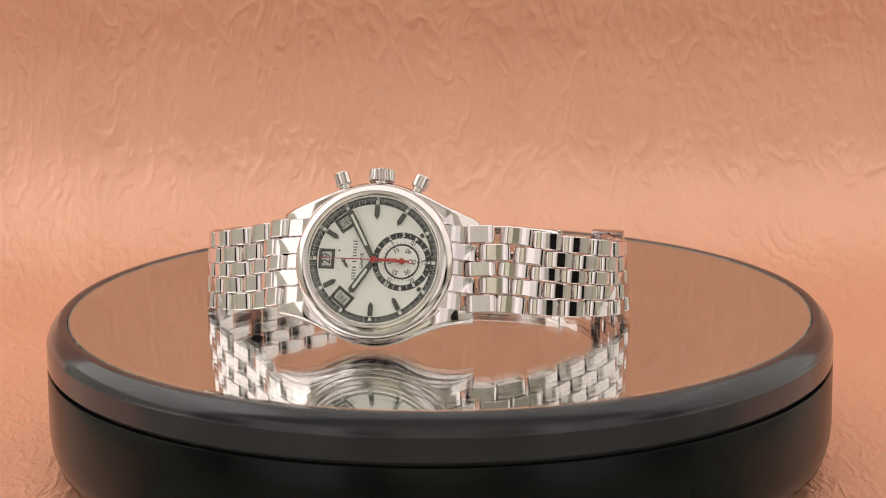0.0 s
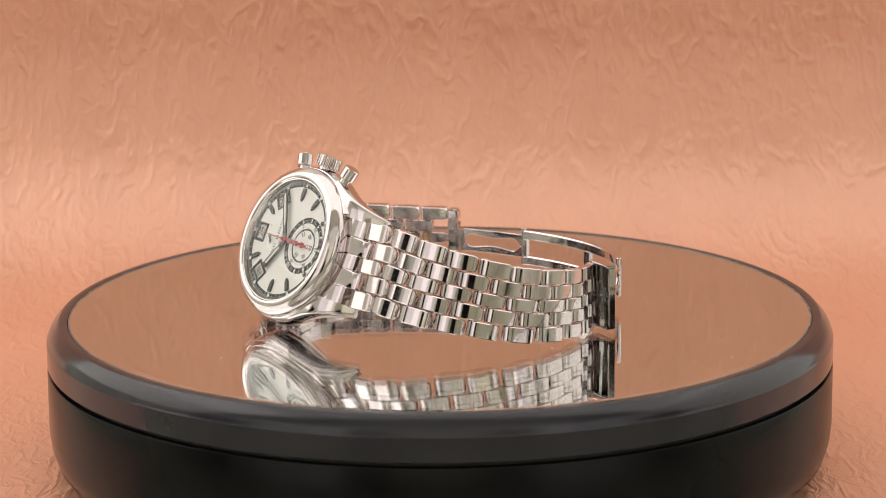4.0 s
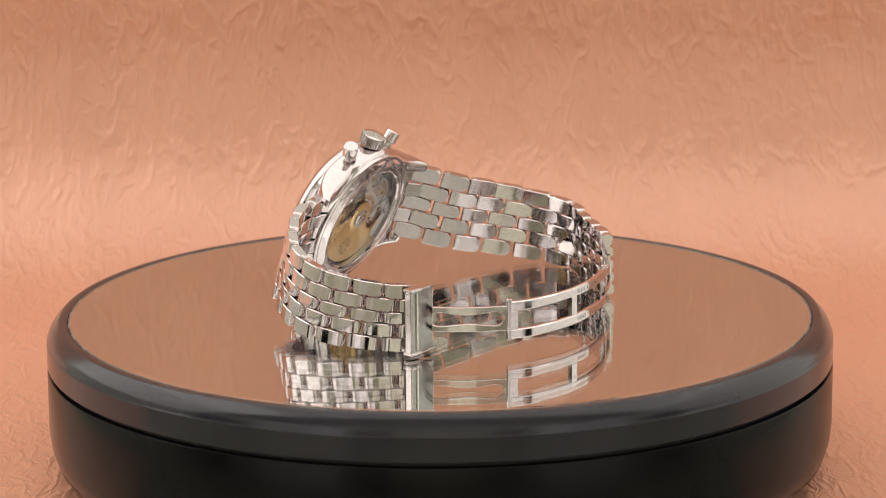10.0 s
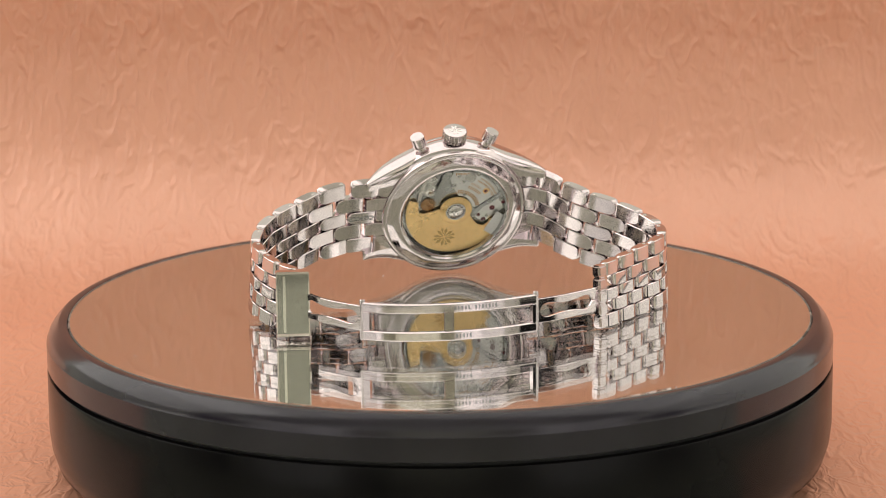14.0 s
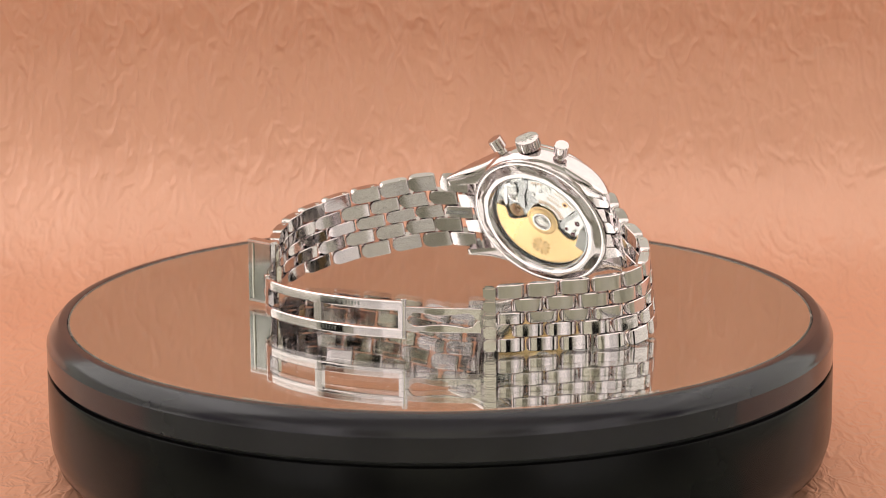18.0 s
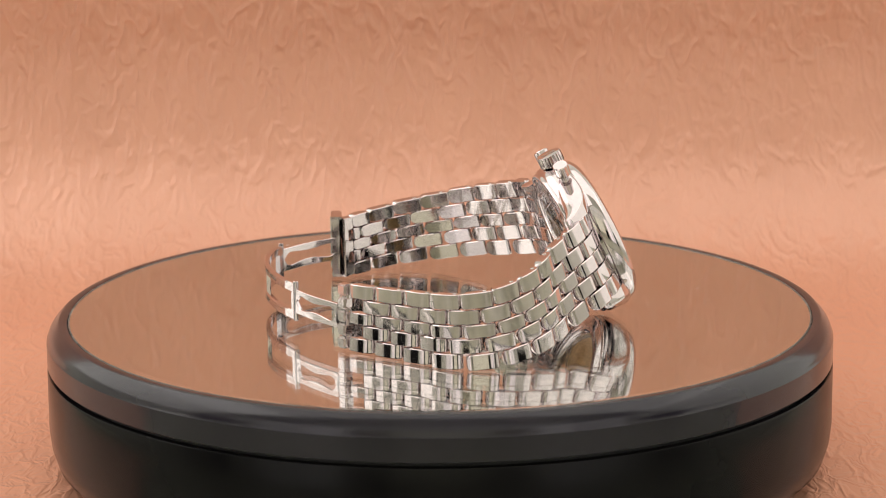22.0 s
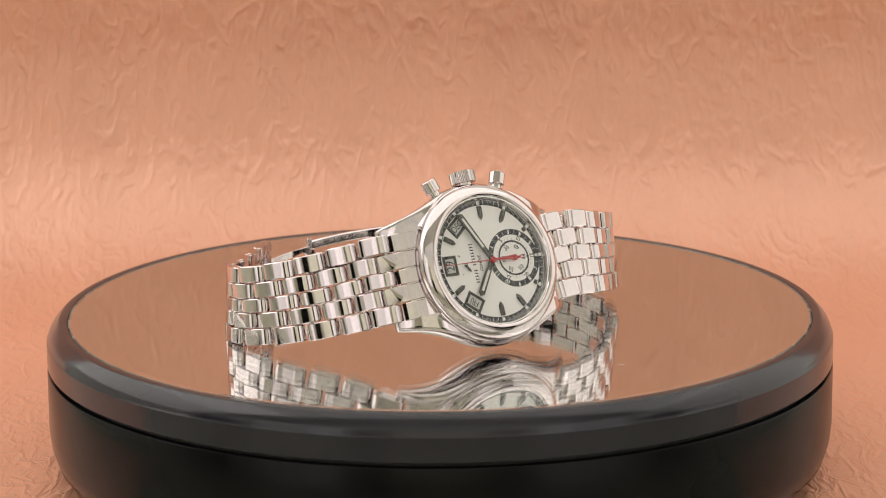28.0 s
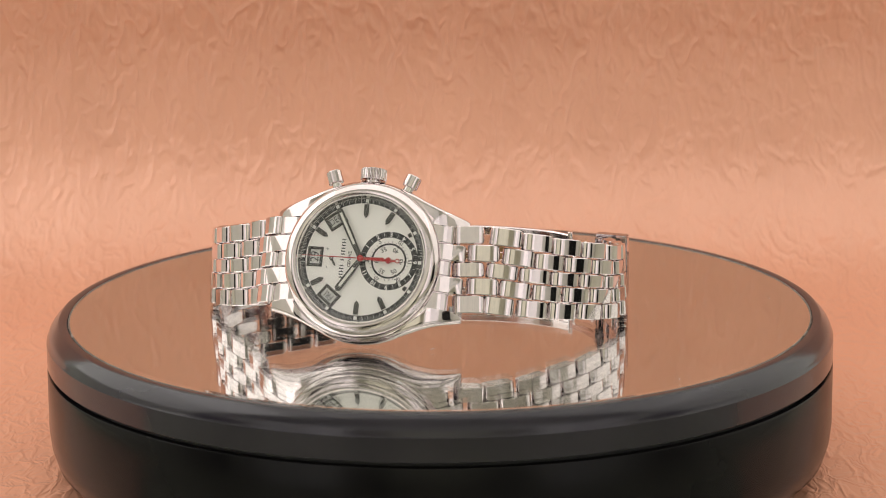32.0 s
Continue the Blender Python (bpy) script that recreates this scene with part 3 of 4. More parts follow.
def build_dial():
    dial = case_part("dial", disc(16.9, 0.0, 128), DIAL, "cream lacquered chronograph dial")
    case_part("minute_track", disc(15.95, 0.03, 128, r0=14.65), INK, "black minute track", dial)
    case_part("minute_ticks", ring_bars(240, 15.35, 15.85, 0.07, 0.04, skip=4), WHITE_PRINT, "fine white fifth-second ticks", dial)
    case_part("minute_ticks", ring_bars(60, 14.75, 15.85, 0.12, 0.04, skip=5), WHITE_PRINT, "white minute ticks", dial)
    dot = [(-0.42, 14.85), (0.42, 14.85), (0.42, 15.75), (-0.42, 15.75)]
    dot_me = mesh_of("hour_dot", *prism(dot, 0.03, 0.12), WHITE_PRINT)
    for i in range(12):
        child("hour_dot", dot_me, dial, pose(0, 0, 0, 0, 0, -30 * i))
    obelisk = [(-0.62, 14.4), (-0.62, 11.7), (0.0, 10.8), (0.62, 11.7), (0.62, 14.4)]
    long_me = mesh_of("hour_marker", *prism(obelisk[::1], 0.02, 0.55, 0.22), ANTHRACITE)
    stub = [(-0.6, 14.35), (-0.5, 13.45), (0.5, 13.45), (0.6, 14.35)]
    stub_me = mesh_of("hour_marker", *prism(stub, 0.02, 0.5, 0.2), ANTHRACITE)
    for a in (30, 90, 120, 240, 270, 330):
        child("hour_marker", long_me, dial, pose(0, 0, 0, 0, 0, -a))
    for a in (150, 210):
        child("hour_marker", stub_me, dial, pose(0, 0, 0, 0, 0, -a))

    # calendar windows with bevelled dark frames
    for a, words, w, h, r in ((0, "29", 5.2, 4.1, 12.2), (52, "DEC", 5.2, 4.0, 12.45), (-53, "FRI", 5.2, 4.0, 12.45)):
        m = mm_pose(*clock(a, r), 0) @ pose(0, 0, 0, 0, 0, -a)
        wi, hi = w - 1.55, h - 1.6
        verts, faces = [], []
        for zz, (fw, fh) in ((0.03, (w, h)), (0.32, (w - 0.35, h - 0.35)), (0.30, (w - 0.9, h - 0.9)), (0.045, (wi, hi))):
            verts += [(sx * fw / 2 * MM, sy * fh / 2 * MM, zz * MM) for sx, sy in ((-1, -1), (1, -1), (1, 1), (-1, 1))]
        for q in range(3):
            faces += [(q * 4 + k, q * 4 + (k + 1) % 4, q * 4 + 4 + (k + 1) % 4, q * 4 + 4 + k) for k in range(4)]
        child("calendar_window", mesh_of("calendar_window", verts, faces, ANTHRACITE, 10), dial, m, "calendar window in a dark bevelled frame")
        plate = [(-wi / 2, -hi / 2), (wi / 2, -hi / 2), (wi / 2, hi / 2), (-wi / 2, hi / 2)]
        child("calendar_disc", mesh_of("calendar_disc", *prism(plate, 0.005, 0.03), DATE_DISC), dial, m, "white calendar disc, greyed for the shade in its window")
        size = 3.2 if words == "29" else 2.5
        t = child("calendar_print", letters(words, size, INK), dial, m @ mm_pose(0, 0, 0.05) @ Matrix.Diagonal((0.78 if words != "29" else 0.9, 1, 1, 1)), "black printed " + words)

    # maker's name as plain bars, the town beneath
    def bar(x, y, w, h):
        return prism([(x - w / 2, y - h / 2), (x + w / 2, y - h / 2), (x + w / 2, y + h / 2), (x - w / 2, y + h / 2)], 0.0, 0.02)
    case_part("maker_mark", merge(*[bar(-5.0 + 0.755 * q, 5.0, 0.26, 1.05) for q in range(14) if q != 5], *[bar(-4.85 + 0.755 * q, 5.0 + (0.4 if q % 2 else -0.1), 0.3, 0.16) for q in range(14) if q != 5]), INK, "plain dark bars", dial)
    child("town_name", letters("GENEVE", 1.15, INK, bold=0.015), dial, mm_pose(-0.2, 3.1, 0.02), "small black lettering")
    child("reserve_sign", letters("+", 1.5, INK), dial, mm_pose(2.2, 9.0, 0.02))
    child("reserve_sign", letters("-", 1.5, INK), dial, mm_pose(-2.6, 9.0, 0.02))

    # the counter
    sy = -7.2
    case_part("counter_ring", disc(7.6, 0.03, 96, r0=6.12, y=sy), INK, "black hour counter ring", dial)
    case_part("counter_circle", disc(4.6, 0.03, 72, r0=4.15, y=sy), INK, "black minute counter circle", dial)
    case_part("counter_ticks", ring_bars(30, 4.55, 5.15, 0.1, 0.025, y0=sy), INK, "", dial)
    case_part("counter_ticks", ring_bars(6, 3.95, 4.6, 0.42, 0.025, y0=sy), INK, "", dial)
    for i in range(12):
        a = 30 * (i or 12)
        flip = 180 if 90 < a < 270 else 0
        x, y = clock(a, 6.86, sy)
        child("numeral", letters(str(i or 12), 1.55, WHITE_PRINT, bold=0.04), dial, mm_pose(x, y, 0.05) @ pose(0, 0, 0, 0, 0, -a + flip))
        dash = [(-0.05, 6.35), (0.05, 6.35), (0.05, 7.35), (-0.05, 7.35)]
        child("dash", mesh_of("dash", *prism(dash, 0.03, 0.05), WHITE_PRINT), dial, mm_pose(0, sy, 0) @ pose(0, 0, 0, 0, 0, -a - 15))
    for k, words in enumerate(("5", "10", "15", "20", "25", "30")):
        a = 60 * (k + 1)
        flip = 180 if 90 < a < 270 else 0
        child("numeral", letters(words, 1.5, INK, bold=0.02), dial, mm_pose(*clock(a, 5.58, sy), 0.02) @ pose(0, 0, 0, 0, 0, -a + flip))
    for k, words in enumerate(("35", "40", "45", "50", "55", "60")):
        a = 60 * (k + 1)
        flip = 180 if 90 < a < 270 else 0
        child("numeral", letters(words, 1.6, INK, bold=0.02), dial, mm_pose(*clock(a, 3.15, sy), 0.02) @ pose(0, 0, 0, 0, 0, -a + flip))
    return dial


dial = build_dial()


def build_pointers():
    def baton(length, width, z, angle, label, name):
        o = [(-width * 0.36, -0.3), (width * 0.36, -0.3), (width / 2, length * 0.5), (width / 2, length - 0.7), (0.0, length), (-width / 2, length - 0.7), (-width / 2, length * 0.5)]
        hand = child(name, mesh_of(name, *prism(o, z, z + 0.28, 0.12), ANTHRACITE), watch, CASE @ pose(0, 0, 0, 0, 0, -angle), label)
        w = width * 0.2
        st = [(-w, length * 0.28), (w, length * 0.28), (w, length - 1.5), (-w, length - 1.5)]
        child("lume_strip", mesh_of("lume_strip", *prism(st, z + 0.2, z + 0.31), LUME), hand, None, "pale luminous inlay")
    baton(10.4, 1.75, 0.62, -57, "dark baton hour hand with pale inlay", "hour_hand")
    baton(14.7, 1.65, 0.98, 61, "dark baton minute hand with pale inlay", "minute_hand")
    sweep = merge(prism([(-0.13, 0), (0.13, 0), (0.07, 15.3), (-0.07, 15.3)], 1.3, 1.42),
                  prism([(-0.25, 0.0), (-0.52, -5.9), (-0.35, -6.2), (0.35, -6.2), (0.52, -5.9), (0.25, 0.0)], 1.3, 1.45),
                  moved(lathe([(0.01, 1.1), (0.85, 1.1), (0.85, 1.5), (0.7, 1.62), (0.01, 1.66)], 32, closed=False), Matrix()))
    case_part("chronograph_hand", sweep, RED, "thin red chronograph seconds hand with broad tail")
    sub = merge(prism([(-0.3, -7.2), (-0.34, -4.4), (0.34, -4.4), (0.3, -7.2)], 0.5, 0.62), prism([(-0.25, -9.0), (-0.35, -7.2), (0.35, -7.2), (0.25, -9.0)][::-1], 0.5, 0.62),
                moved(lathe([(0.01, 0.4), (0.78, 0.4), (0.78, 0.8), (0.6, 0.95), (0.01, 0.98)], 28, closed=False), mm_pose(0, -7.2, 0)))
    case_part("counter_hand", sub, RED, "short red counter hand")
    case_part("counter_tip", disc(0.62, 0.55, 24, r0=0.38, y=-9.5), RED, "small ring at the counter hand's tip")
    gauge = merge(moved(prism([(-0.2, 0), (0.2, 0), (0.32, 1.6), (0.0, 2.3), (-0.32, 1.6)], 0.35, 0.5), mm_pose(-0.3, 7.8, 0) @ pose(0, 0, 0, 0, 0, 122)),
                  moved(disc(0.55, 0.45, 24, r0=0.25), mm_pose(-0.3, 7.8, 0)))
    case_part("reserve_hand", gauge, ANTHRACITE, "tiny dark power reserve hand")


build_pointers()


def build_movement():
    plate = case_part("movement", disc(14.6, -9.45, 96), STEEL_DARK, "grey finished automatic movement behind glass")
    plate.matrix_basis = CASE @ mm_pose(0, 0.9, 1.9) @ Matrix.Diagonal((1.045, 1.045, 1.0, 1.0))
    def below(o, z0, z1):
        return prism(o, min(-z0, -z1), max(-z0, -z1))
    def polar(pairs):
        return [(r * math.sin(radians(a)), r * math.cos(radians(a))) for a, r in pairs]
    def arc(a0, a1, r, n=14):
        return [(a0 + (a1 - a0) * i / (n - 1), r) for i in range(n)]
    # rotor: heavy half with two cut-outs beside the hub
    rotor = polar(arc(161, 347, 13.6, 44)) + [(-3.6, 9.6), (-4.6, 9.3), (-5.5, 8.0), (-5.0, 6.3), (-3.7, 5.2)] + polar(arc(-25, 170, 4.5, 30)) + [(0.7, -4.9), (-0.2, -8.8), (0.1, -10.0), (1.2, -10.3), (3.6, -10.4)]
    case_part("rotor", below(rotor, 10.1, 10.5), GOLD, "gold-coloured half-moon winding rotor", plate)
    case_part("rotor_collar", moved(lathe([(2.7, -10.4), (2.8, -10.7), (3.9, -10.7), (4.15, -10.55), (4.2, -10.4)], 56, closed=False), Matrix()), GOLD, "raised gold collar", plate)
    case_part("bearing", moved(lathe([(0.01, -10.95), (1.9, -10.95), (2.05, -10.85), (2.1, -10.75), (2.35, -10.75), (2.4, -10.9), (2.7, -10.9), (2.75, -10.4)], 48, closed=False), Matrix()), STEEL_SOFT, "steel ball bearing", plate)
    case_part("bearing_ring", disc(2.36, -10.93, 40, r0=2.1), STEEL_DARK, "", plate)
    for i in range(5):
        x, y = clock(72 * i + 20, 0.95 if i else 0.0)
        case_part("bearing_pin", moved(lathe([(0.01, -11.0), (0.2, -11.0), (0.22, -10.9)], 14, closed=False), mm_pose(x, y, 0)), STEEL_DARK, "", plate)
    petals = []
    for i in range(4):
        for d in (-19, 19):
            p = below([(-0.14, 0.5), (0.14, 0.5), (0.2, 1.5), (0.55, 2.3), (0.3, 2.9), (0.0, 3.5), (-0.3, 2.9), (-0.55, 2.3), (-0.2, 1.5)], 10.5, 10.54)
            petals.append(moved(p, mm_pose(-8.4, -2.6, 0) @ Matrix.Diagonal((0.86, 0.86, 1, 1)) @ pose(0, 0, 0, 0, 0, 30 + 90 * i + d)))
        petals.append(moved(below([(-0.13, 1.2), (0.13, 1.2), (0.16, 2.6), (0.5, 2.9), (0.0, 3.5), (-0.5, 2.9), (-0.16, 2.6)], 10.5, 10.54), mm_pose(-8.4, -2.6, 0) @ Matrix.Diagonal((0.86, 0.86, 1, 1)) @ pose(0, 0, 0, 0, 0, 75 + 90 * i)))
    case_part("rotor_emblem", merge(*petals), ROTOR_INK, "engraved plain cross emblem", plate)
    # main bridge with gilt engraving as plain bars
    bridge = polar(arc(18, 96, 12.6, 22)) + [(10.0, -1.9), (7.6, -1.2), (5.6, 0.2)] + polar(arc(84, 2, 4.7, 14)) + [(1.2, 6.6), (4.0, 10.4)]
    case_part("bridge", below(bridge, 9.45, 9.95), RHODIUM, "pale grained main bridge", plate)
    case_part("toothed_ring", merge(moved(lathe([(12.9, -9.7), (13.7, -9.7), (13.7, -9.5), (12.9, -9.5)], 72), Matrix()), ring_bars(90, 12.7, 13.1, 0.18, -9.72)), STEEL_MID, "fine toothed steel ring", plate)
    for a0, step, count, r, tall, w in ((12, 5.6, 14, 5.5, 1.15, 0.3), (38, 4.6, 7, 7.5, 0.9, 0.26), (46, 3.6, 6, 8.9, 0.6, 0.2), (22, 2.0, 19, 10.5, 0.55, 0.14), (22, 1.9, 19, 11.4, 0.55, 0.14), (77, 2.2, 8, 11.5, 0.7, 0.18)):
        bars = []
        for i in range(count):
            bars.append(moved(below([(-w / 2, r), (w / 2, r), (w / 2, r + tall), (-w / 2, r + tall)], 9.95, 9.97), pose(0, 0, 0, 0, 0, -(a0 + step * i))))
            bars.append(moved(below([(-w, r + tall * (0.15 if i % 2 else 0.75)), (w, r + tall * (0.15 if i % 2 else 0.75)), (w, r + tall * (0.3 if i % 2 else 0.9)), (-w, r + tall * (0.3 if i % 2 else 0.9))], 9.95, 9.97), pose(0, 0, 0, 0, 0, -(a0 + step * i))))
        case_part("engraving", merge(*bars), GOLD_INK, "gilt engraved line as plain bars", plate)
    # small bridge with jewels, the dark slanting arm over it
    small = [(2.2, 8.6), (3.0, 12.6), (-0.6, 13.2), (-2.4, 11.4), (-4.6, 8.2), (-3.0, 5.7), (-0.4, 6.2)]
    case_part("bridge", below(small, 9.45, 9.85), RHODIUM, "small pale bridge with jewels", plate)
    arm = [(5.4, 12.4), (5.0, 13.0), (2.2, 10.8), (0.4, 7.6), (-1.8, 5.9), (-2.2, 5.0), (-0.6, 5.0), (1.2, 6.8), (2.8, 9.4)]
    case_part("arm", below(arm, 9.95, 10.1), STEEL_DARK, "dark slanting arm", plate)
    # the levers and wheels of the chronograph
    # no hollow is cut: a dark sheet gives the recess its shade
    well_shade = polar(arc(97, 165, 13.5, 16)) + [(0.5, -9.6), (0.5, -5.0), (3.4, -3.8), (6.8, -1.6)]
    case_part("well_shade", below(well_shade, 9.46, 9.5), STEEL_DARK, "thin dark sheet standing for the shaded recess under the levers", plate)
    bow = [(3.0, -4.6), (3.4, -5.6), (6.2, -6.2), (9.0, -5.0), (11.6, -4.2), (12.9, -3.2), (12.4, -1.4), (10.2, -2.2), (8.0, -3.6), (5.4, -4.2)]
    case_part("lever", below(bow, 9.9, 10.15), STEEL_DARK, "curved dark chronograph lever", plate)
    claw = [(10.6, -9.0), (11.3, -7.4), (10.2, -6.4), (9.6, -8.2), (7.8, -9.0), (4.4, -9.8), (3.6, -10.5), (5.0, -10.6), (8.6, -9.9)]
    case_part("lever", below(claw, 9.8, 10.05), STEEL_SOFT, "clawed steel lever", plate)
    rim_bar = polar(arc(118, 150, 12.9, 10)) + polar(arc(150, 118, 11.7, 10))
    case_part("lever", below(rim_bar, 9.7, 9.95), STEEL_MID, "", plate)
    wheel = merge(disc(2.4, -9.8, 40), lathe([(0.01, -10.2), (0.5, -10.15), (0.8, -9.95), (1.5, -9.9), (1.9, -9.8)], 30, closed=False), ring_bars(24, 2.35, 2.7, 0.2, -9.82))
    case_part("gear", moved(wheel, mm_pose(7.0, -7.2, 0) @ Matrix.Diagonal((0.8, 0.8, 1, 1))), STEEL_SOFT, "steel column wheel", plate)
    case_part("gear", moved(wheel, mm_pose(2.3, -7.6, 0.02) @ Matrix.Diagonal((0.8, 0.8, 1, 1))), BRONZE, "small dull bronze gear wheel", plate)
    cap = moved(rounded_box(2.6, 3.0, 0.5, 0.2, 1), mm_pose(8.8, -7.2, -9.9))
    case_part("cap", cap, STEEL_MID, "", plate)
    rng = random.Random(3)
    for x, y, q in ((8.2, -0.9, 0.62), (11.4, 5.8, 0.62), (9.3, 1.7, 0.5), (11.2, 0.4, 0.5), (5.0, 2.2, 0.4), (12.2, -3.0, 0.5), (10.4, -3.4, 0.4), (9.2, -4.2, 0.4), (5.9, -11.6, 0.6), (2.4, 12.4, 0.55), (0.0, 4.9, 0.4), (-2.6, 8.8, 0.45)):
        case_part("screw", moved(lathe([(0.01, -10.22), (q * 0.8, -10.22), (q, -10.12), (q, -9.6)], 20, closed=False), mm_pose(x, y, 0)), STEEL_MID, "polished slotted screw", plate)
        sl = moved(below([(-q * 0.85, -0.09), (q * 0.85, -0.09), (q * 0.85, 0.09), (-q * 0.85, 0.09)], 10.22, 10.24), mm_pose(x, y, 0) @ pose(0, 0, 0, 0, 0, rng.random() * 180))
        case_part("screw_slot", sl, STEEL_DARK, "", plate)
    case_part("click_wheel", moved(lathe([(0.01, -10.1), (1.2, -10.1), (1.3, -10.02), (1.32, -9.98), (1.5, -9.98), (1.55, -9.9)], 30, closed=False), mm_pose(10.4, 3.6, 0)), STEEL_MID, "round steel cap", plate)
    case_part("jewel_ring", moved(lathe([(0.5, -10.05), (0.85, -10.05), (0.9, -9.95), (0.9, -9.9)], 24, closed=False), mm_pose(5.6, 8.0, 0)), GOLD, "gilt ring round a jewel", plate)
    for x, y, q in ((5.6, 8.0, 0.55), (-0.2, 10.2, 0.75), (-2.2, 6.5, 0.5), (-3.8, 8.0, 0.7), (1.4, 13.0, 0.45)):
        case_part("jewel", moved(lathe([(0.01, -10.06), (q * 0.6, -10.06), (q, -9.98), (q, -9.8)], 20, closed=False), mm_pose(x, y, 0)), RUBY, "dark red jewel", plate)
    film = [(-1.5, -3.6), (1.5, -3.2), (1.5, 3.6), (-1.5, 3.2)]
    case_part("film_scrap", moved(below(film, 10.66, 10.7), mm_pose(-4.9, 11.0, 0) @ pose(0, 0, 0, 0, 0, -62)), WHITE_PRINT, "pale scrap of protective film", plate)
    glass = case_part("back_glass", (lambda p: (p[0], [f[::-1] for f in p[1]]))(disc(15.0, -10.05, 96)), CRYSTAL, "clear sapphire display back")
    glass.visible_shadow = False
    inner = lathe([(14.75, -7.5), (15.4, -7.5), (15.4, -9.9), (14.95, -9.9)], 96)
    case_part("movement_ring", inner, STEEL_DARK, "grey ring round the movement")


build_movement()


# ---- clasp ----
def ribbon(points, z_low, z_high, thick, mat, name, label, parent=None, bevel=0.18):
    """An upright strip along a plan curve; z bounds may vary along it (functions of 0..1)."""
    s, d = spline([(x, y, 0.0) for x, y in points], 0)
    n = 44
    secs = []
    for i in range(n + 1):
        q = s[-1] * i / n
        p = [np.interp(q, s, d[:, k]) for k in range(2)]
        a = [np.interp(q + 0.6, s, d[:, k]) - np.interp(q - 0.6, s, d[:, k]) for k in range(2)]
        l = math.hypot(*a)
        nx, ny = a[1] / l * thick / 2, -a[0] / l * thick / 2
        lo, hi = z_low(i / n), z_high(i / n)
        b = min(bevel, (hi - lo) * 0.3)
        k = 1 - 2 * bevel / thick
        secs.append([(p[0] + nx * e, p[1] + ny * e, z) for e, z in ((1, lo + b), (1, hi - b), (k, hi), (-k, hi), (-1, hi - b), (-1, lo + b), (-k, lo), (k, lo))])
    return loft(secs)


def flat(v):
    return lambda u: v


def post(x, y, z0, z1, r):
    return moved(lathe([(0.01, z0), (r * 0.8, z0), (r, z0 + 0.2), (r, z1 - 0.2), (r * 0.8, z1), (0.01, z1)], 20, closed=False), mm_pose(x, y, 0))


def watch_part(name, piece, mat, label, parent=None):
    return child(name, mesh_of(name, *piece, mat, 30), parent or watch, None, label)


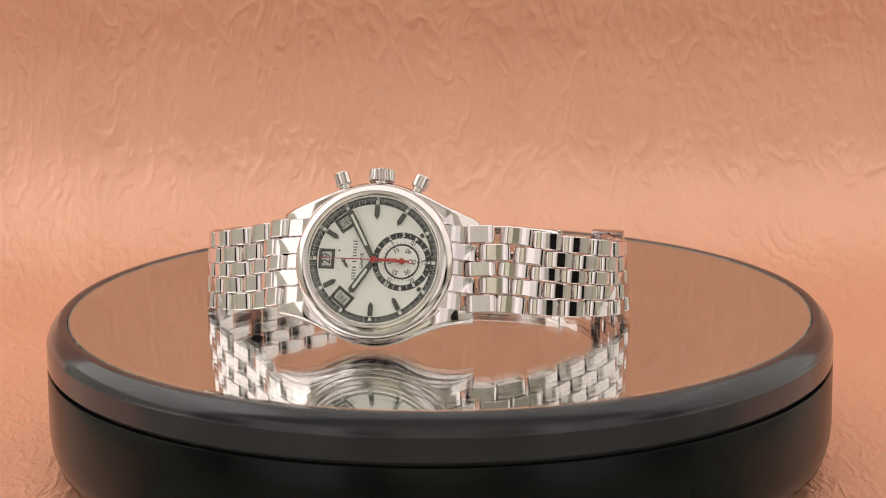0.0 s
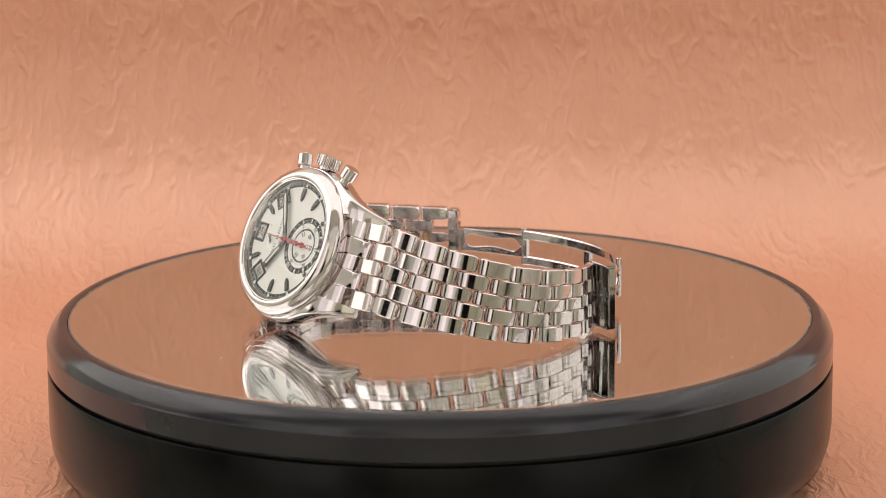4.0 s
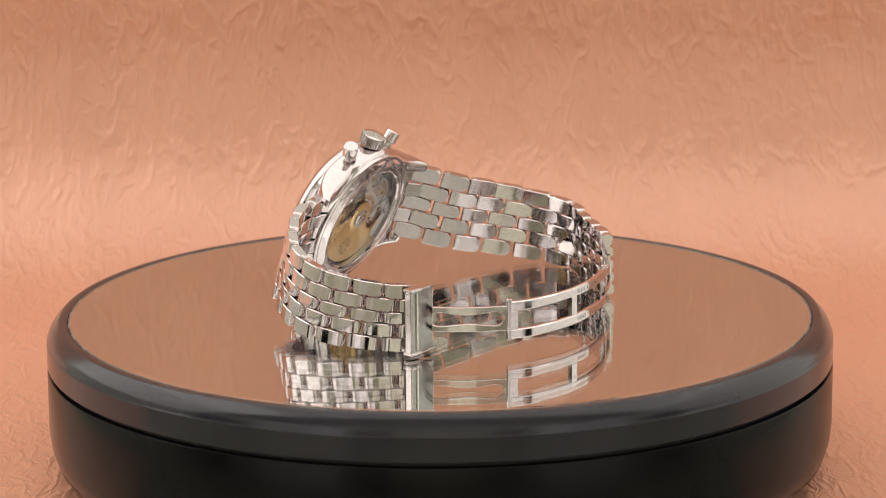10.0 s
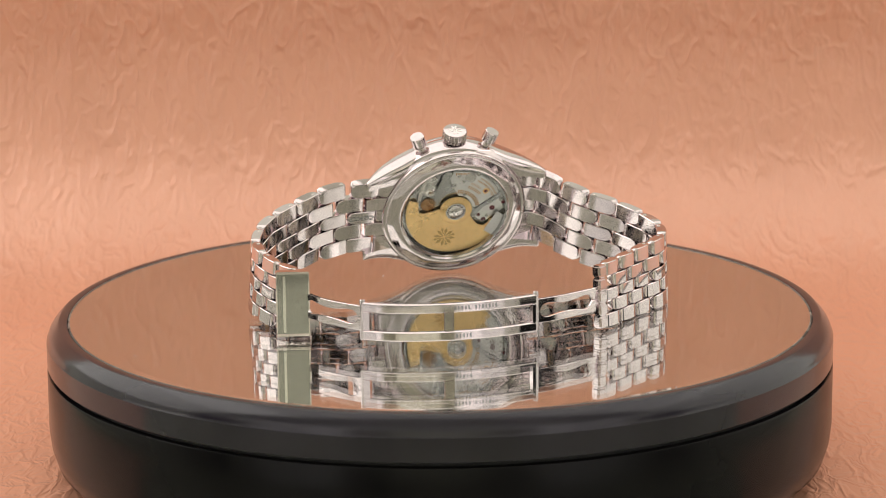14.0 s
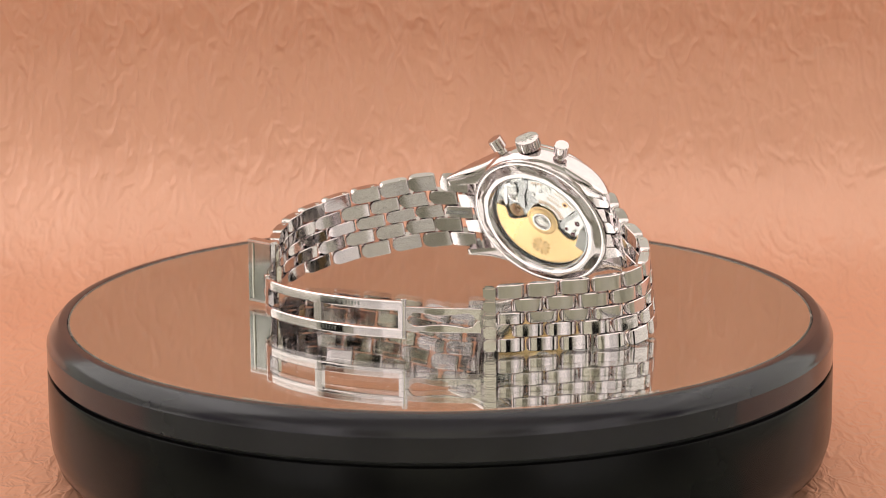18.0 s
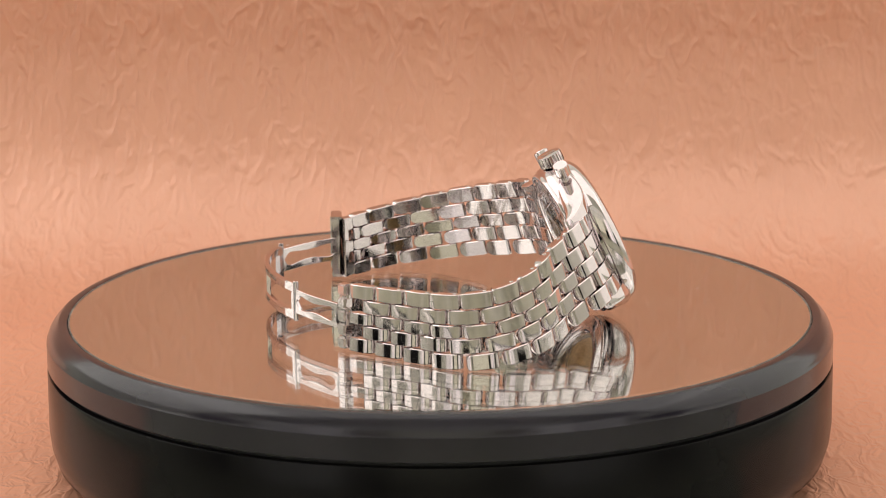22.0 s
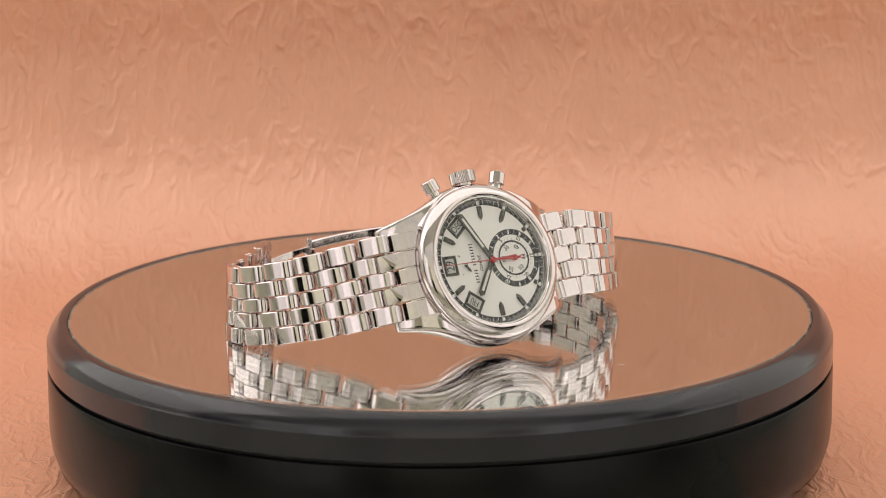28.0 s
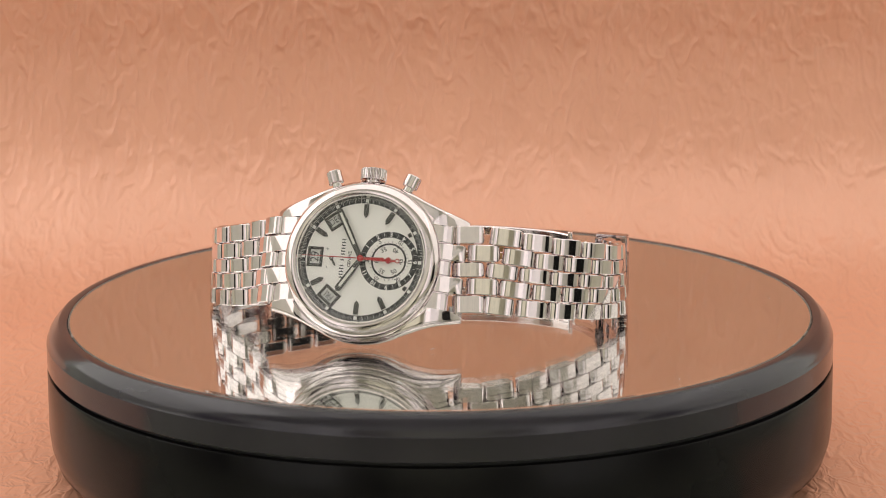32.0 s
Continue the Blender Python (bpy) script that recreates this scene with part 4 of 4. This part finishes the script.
def build_clasp():
    a, b = (33.8, 34.4), (-10.2, 43.3)
    frame_line = [a, (29.8, 37.9), (23.0, 41.3), (14.0, 43.9), (4.0, 44.8), (-4.0, 44.3), b]
    clasp = child("clasp", None, watch, None, "open folding clasp of polished steel")
    for lo in (10.7, 3.4):
        rail = watch_part("rail", ribbon(frame_line, flat(lo), flat(lo + 2.5), 1.4, STEEL, "", "", bevel=0.3), STEEL, "curved polished steel rail", clasp)
        # the maker's engraving as plain bars on the rail's outer face
        s, d = spline([(x, y, 0.0) for x, y in frame_line], 0)
        marks = []
        for i in range(13 if lo > 5 else 6):
            q = s[-1] * (0.63 + 0.9 * (i - 6) / s[-1] if lo > 5 else 0.57 + 0.9 * (i - 2.5) / s[-1])
            p = [np.interp(q, s, d[:, k]) for k in range(2)]
            e = [np.interp(q + 0.6, s, d[:, k]) - np.interp(q - 0.6, s, d[:, k]) for k in range(2)]
            if i != 5:
                marks.append(moved(rounded_box(0.34 if i % 2 else 0.5, 0.06, 1.0, 0.02, 1), mm_pose(p[0] + e[1] * 0.60, p[1] - e[0] * 0.60, lo + 1.25, 0, 0, math.degrees(math.atan2(e[1], e[0])))))
        watch_part("engraving", merge(*marks), STEEL_DARK, "fine engraved line as plain bars", rail)["kind"] = "stuff"
    for line, thick in (([a, (32.2, 35.8)], 1.4), ([(-8.9, 43.55), b], 1.4), ([(15.0, 43.7), (12.6, 44.15)], 1.1)):
        watch_part("crossbar", ribbon(line, flat(5.7), flat(10.9), thick, STEEL, "", "", bevel=0.25), STEEL, "", clasp)
    watch_part("hinge_pin", post(a[0], a[1], 3.3, 13.9, 0.75), STEEL, "", clasp)
    watch_part("hinge_pin", post(b[0], b[1], 3.3, 13.9, 0.75), STEEL, "", clasp)

    def blade(line, zc, wide, label):
        def cut(u):
            e = min((u - 0.06) / 0.15, (0.94 - u) / 0.15, 1.0)
            return 0.05 if e <= 0.02 else max(0.05, wide * 0.5 * (0.50 - 0.13 * math.cos(2 * math.pi * (u - 0.5) * 1.15)) * math.sqrt(1 - (1 - e) ** 2))
        upper = ribbon(line, lambda u: zc + cut(u), flat(zc + wide / 2), 0.9, STEEL, "", "", bevel=0.12)
        lower = ribbon(line, flat(zc - wide / 2), lambda u: zc - cut(u), 0.9, STEEL, "", "", bevel=0.12)
        watch_part("blade", merge(upper, lower), STEEL, label, clasp)
    blade([(42.9, 14.8), (39.8, 24.5), a], 8.9, 6.4, "narrow steel blade with a waisted slot")
    blade([b, (-19.0, 41.2), (-29.2, 37.6)], 8.6, 6.4, "narrow steel blade with a waisted slot")

    # end piece at the six o'clock side, and the cover swung out from it
    t, up, out, p = band_pose(SIX_CURVE, SIX_CURVE[0][-1] - 0.2, 1)
    m = Matrix((t, up, out)).transposed().to_4x4()
    m.translation = p
    teeth = [moved(rounded_box(3.0, w * 0.8, 2.5, 0.25), mm_pose(1.4, c * 0.83, -0.2)) for c, w in ((8.0, 4.4), (0.0, 3.8), (-8.0, 4.4))]
    body = merge(moved(rounded_box(1.8, 17.0, 2.6, 0.3), mm_pose(2.6, 0, -0.4)), moved(rounded_box(1.8, 4.2, 1.4, 0.3), mm_pose(3.0, 0, -1.7)), *teeth)
    end = child("end_piece", mesh_of("end_piece", *body, STEEL), watch, m, "steel end piece with three prongs")
    m = mm_pose(46.3, 15.4, 9.4, 0, 0, -16.0)
    cover = child("cover", mesh_of("cover", *rounded_box(8.4, 0.9, 16.2, 0.2), COVER_STEEL), watch, m, "steel clasp cover swung open, its dark reflection put into the colour")
    for z in (8.2, -8.2):
        child("lip", mesh_of("lip", *moved(rounded_box(8.8, 3.0, 0.8, 0.25), mm_pose(0, -0.9, z)), STEEL), cover, None, "polished steel lip")
    for x in (-4.05, 4.05):
        child("flange", mesh_of("flange", *moved(rounded_box(0.6, 2.0, 15.8, 0.2), mm_pose(x, -0.6, 0)), STEEL), cover, None, "polished steel edge")
    child("ledge", mesh_of("ledge", *moved(rounded_box(0.7, 0.5, 15.0, 0.15), mm_pose(2.2, 0.55, 0)), STEEL_SOFT), cover)
    petals = []
    for i in range(4):
        for d in (-18, 18):
            petals.append(moved(prism([(-0.15, 0.35), (0.15, 0.35), (0.38, 1.6), (0.0, 2.1), (-0.38, 1.6)], 0.4, 0.53), pose(0, 0, 0, 90) @ pose(0, 0, 0, 0, 0, 90 * i + d)))
    child("emblem", mesh_of("emblem", *merge(*petals), STEEL_MID), cover, None, "raised plain cross emblem")

    t, up, out, p = band_pose(TWELVE_CURVE, TWELVE_CURVE[0][-1] - 0.2, -1)
    m = Matrix((t, up * -1, out)).transposed().to_4x4()
    m.translation = p
    end = merge(moved(rounded_box(2.2, 16.6, 1.8, 0.3), mm_pose(1.2, 0, -0.3)), *[moved(rounded_box(3.2, 3.15, 2.9, 0.5), mm_pose(1.6, 3.42 * q, 0, 0, 14)) for q in range(-2, 3)], moved(rounded_box(2.2, 5.0, 1.8, 0.3), mm_pose(3.4, 0, -0.8)))
    child("end_bar", mesh_of("end_bar", *end, STEEL), watch, m, "plain steel end bar of the bracelet")
    t, up, out, p = band_pose(SIX_CURVE, 8.6, 1)
    m = Matrix((t, -up, -out)).transposed().to_4x4()
    m.translation = p - out * 1.44 * MM
    child("engraving", letters("C623CCP", 1.75, STEEL_DARK, bold=0.03), watch, m, "engraved dark letters C623CCP")


build_clasp()

motions()
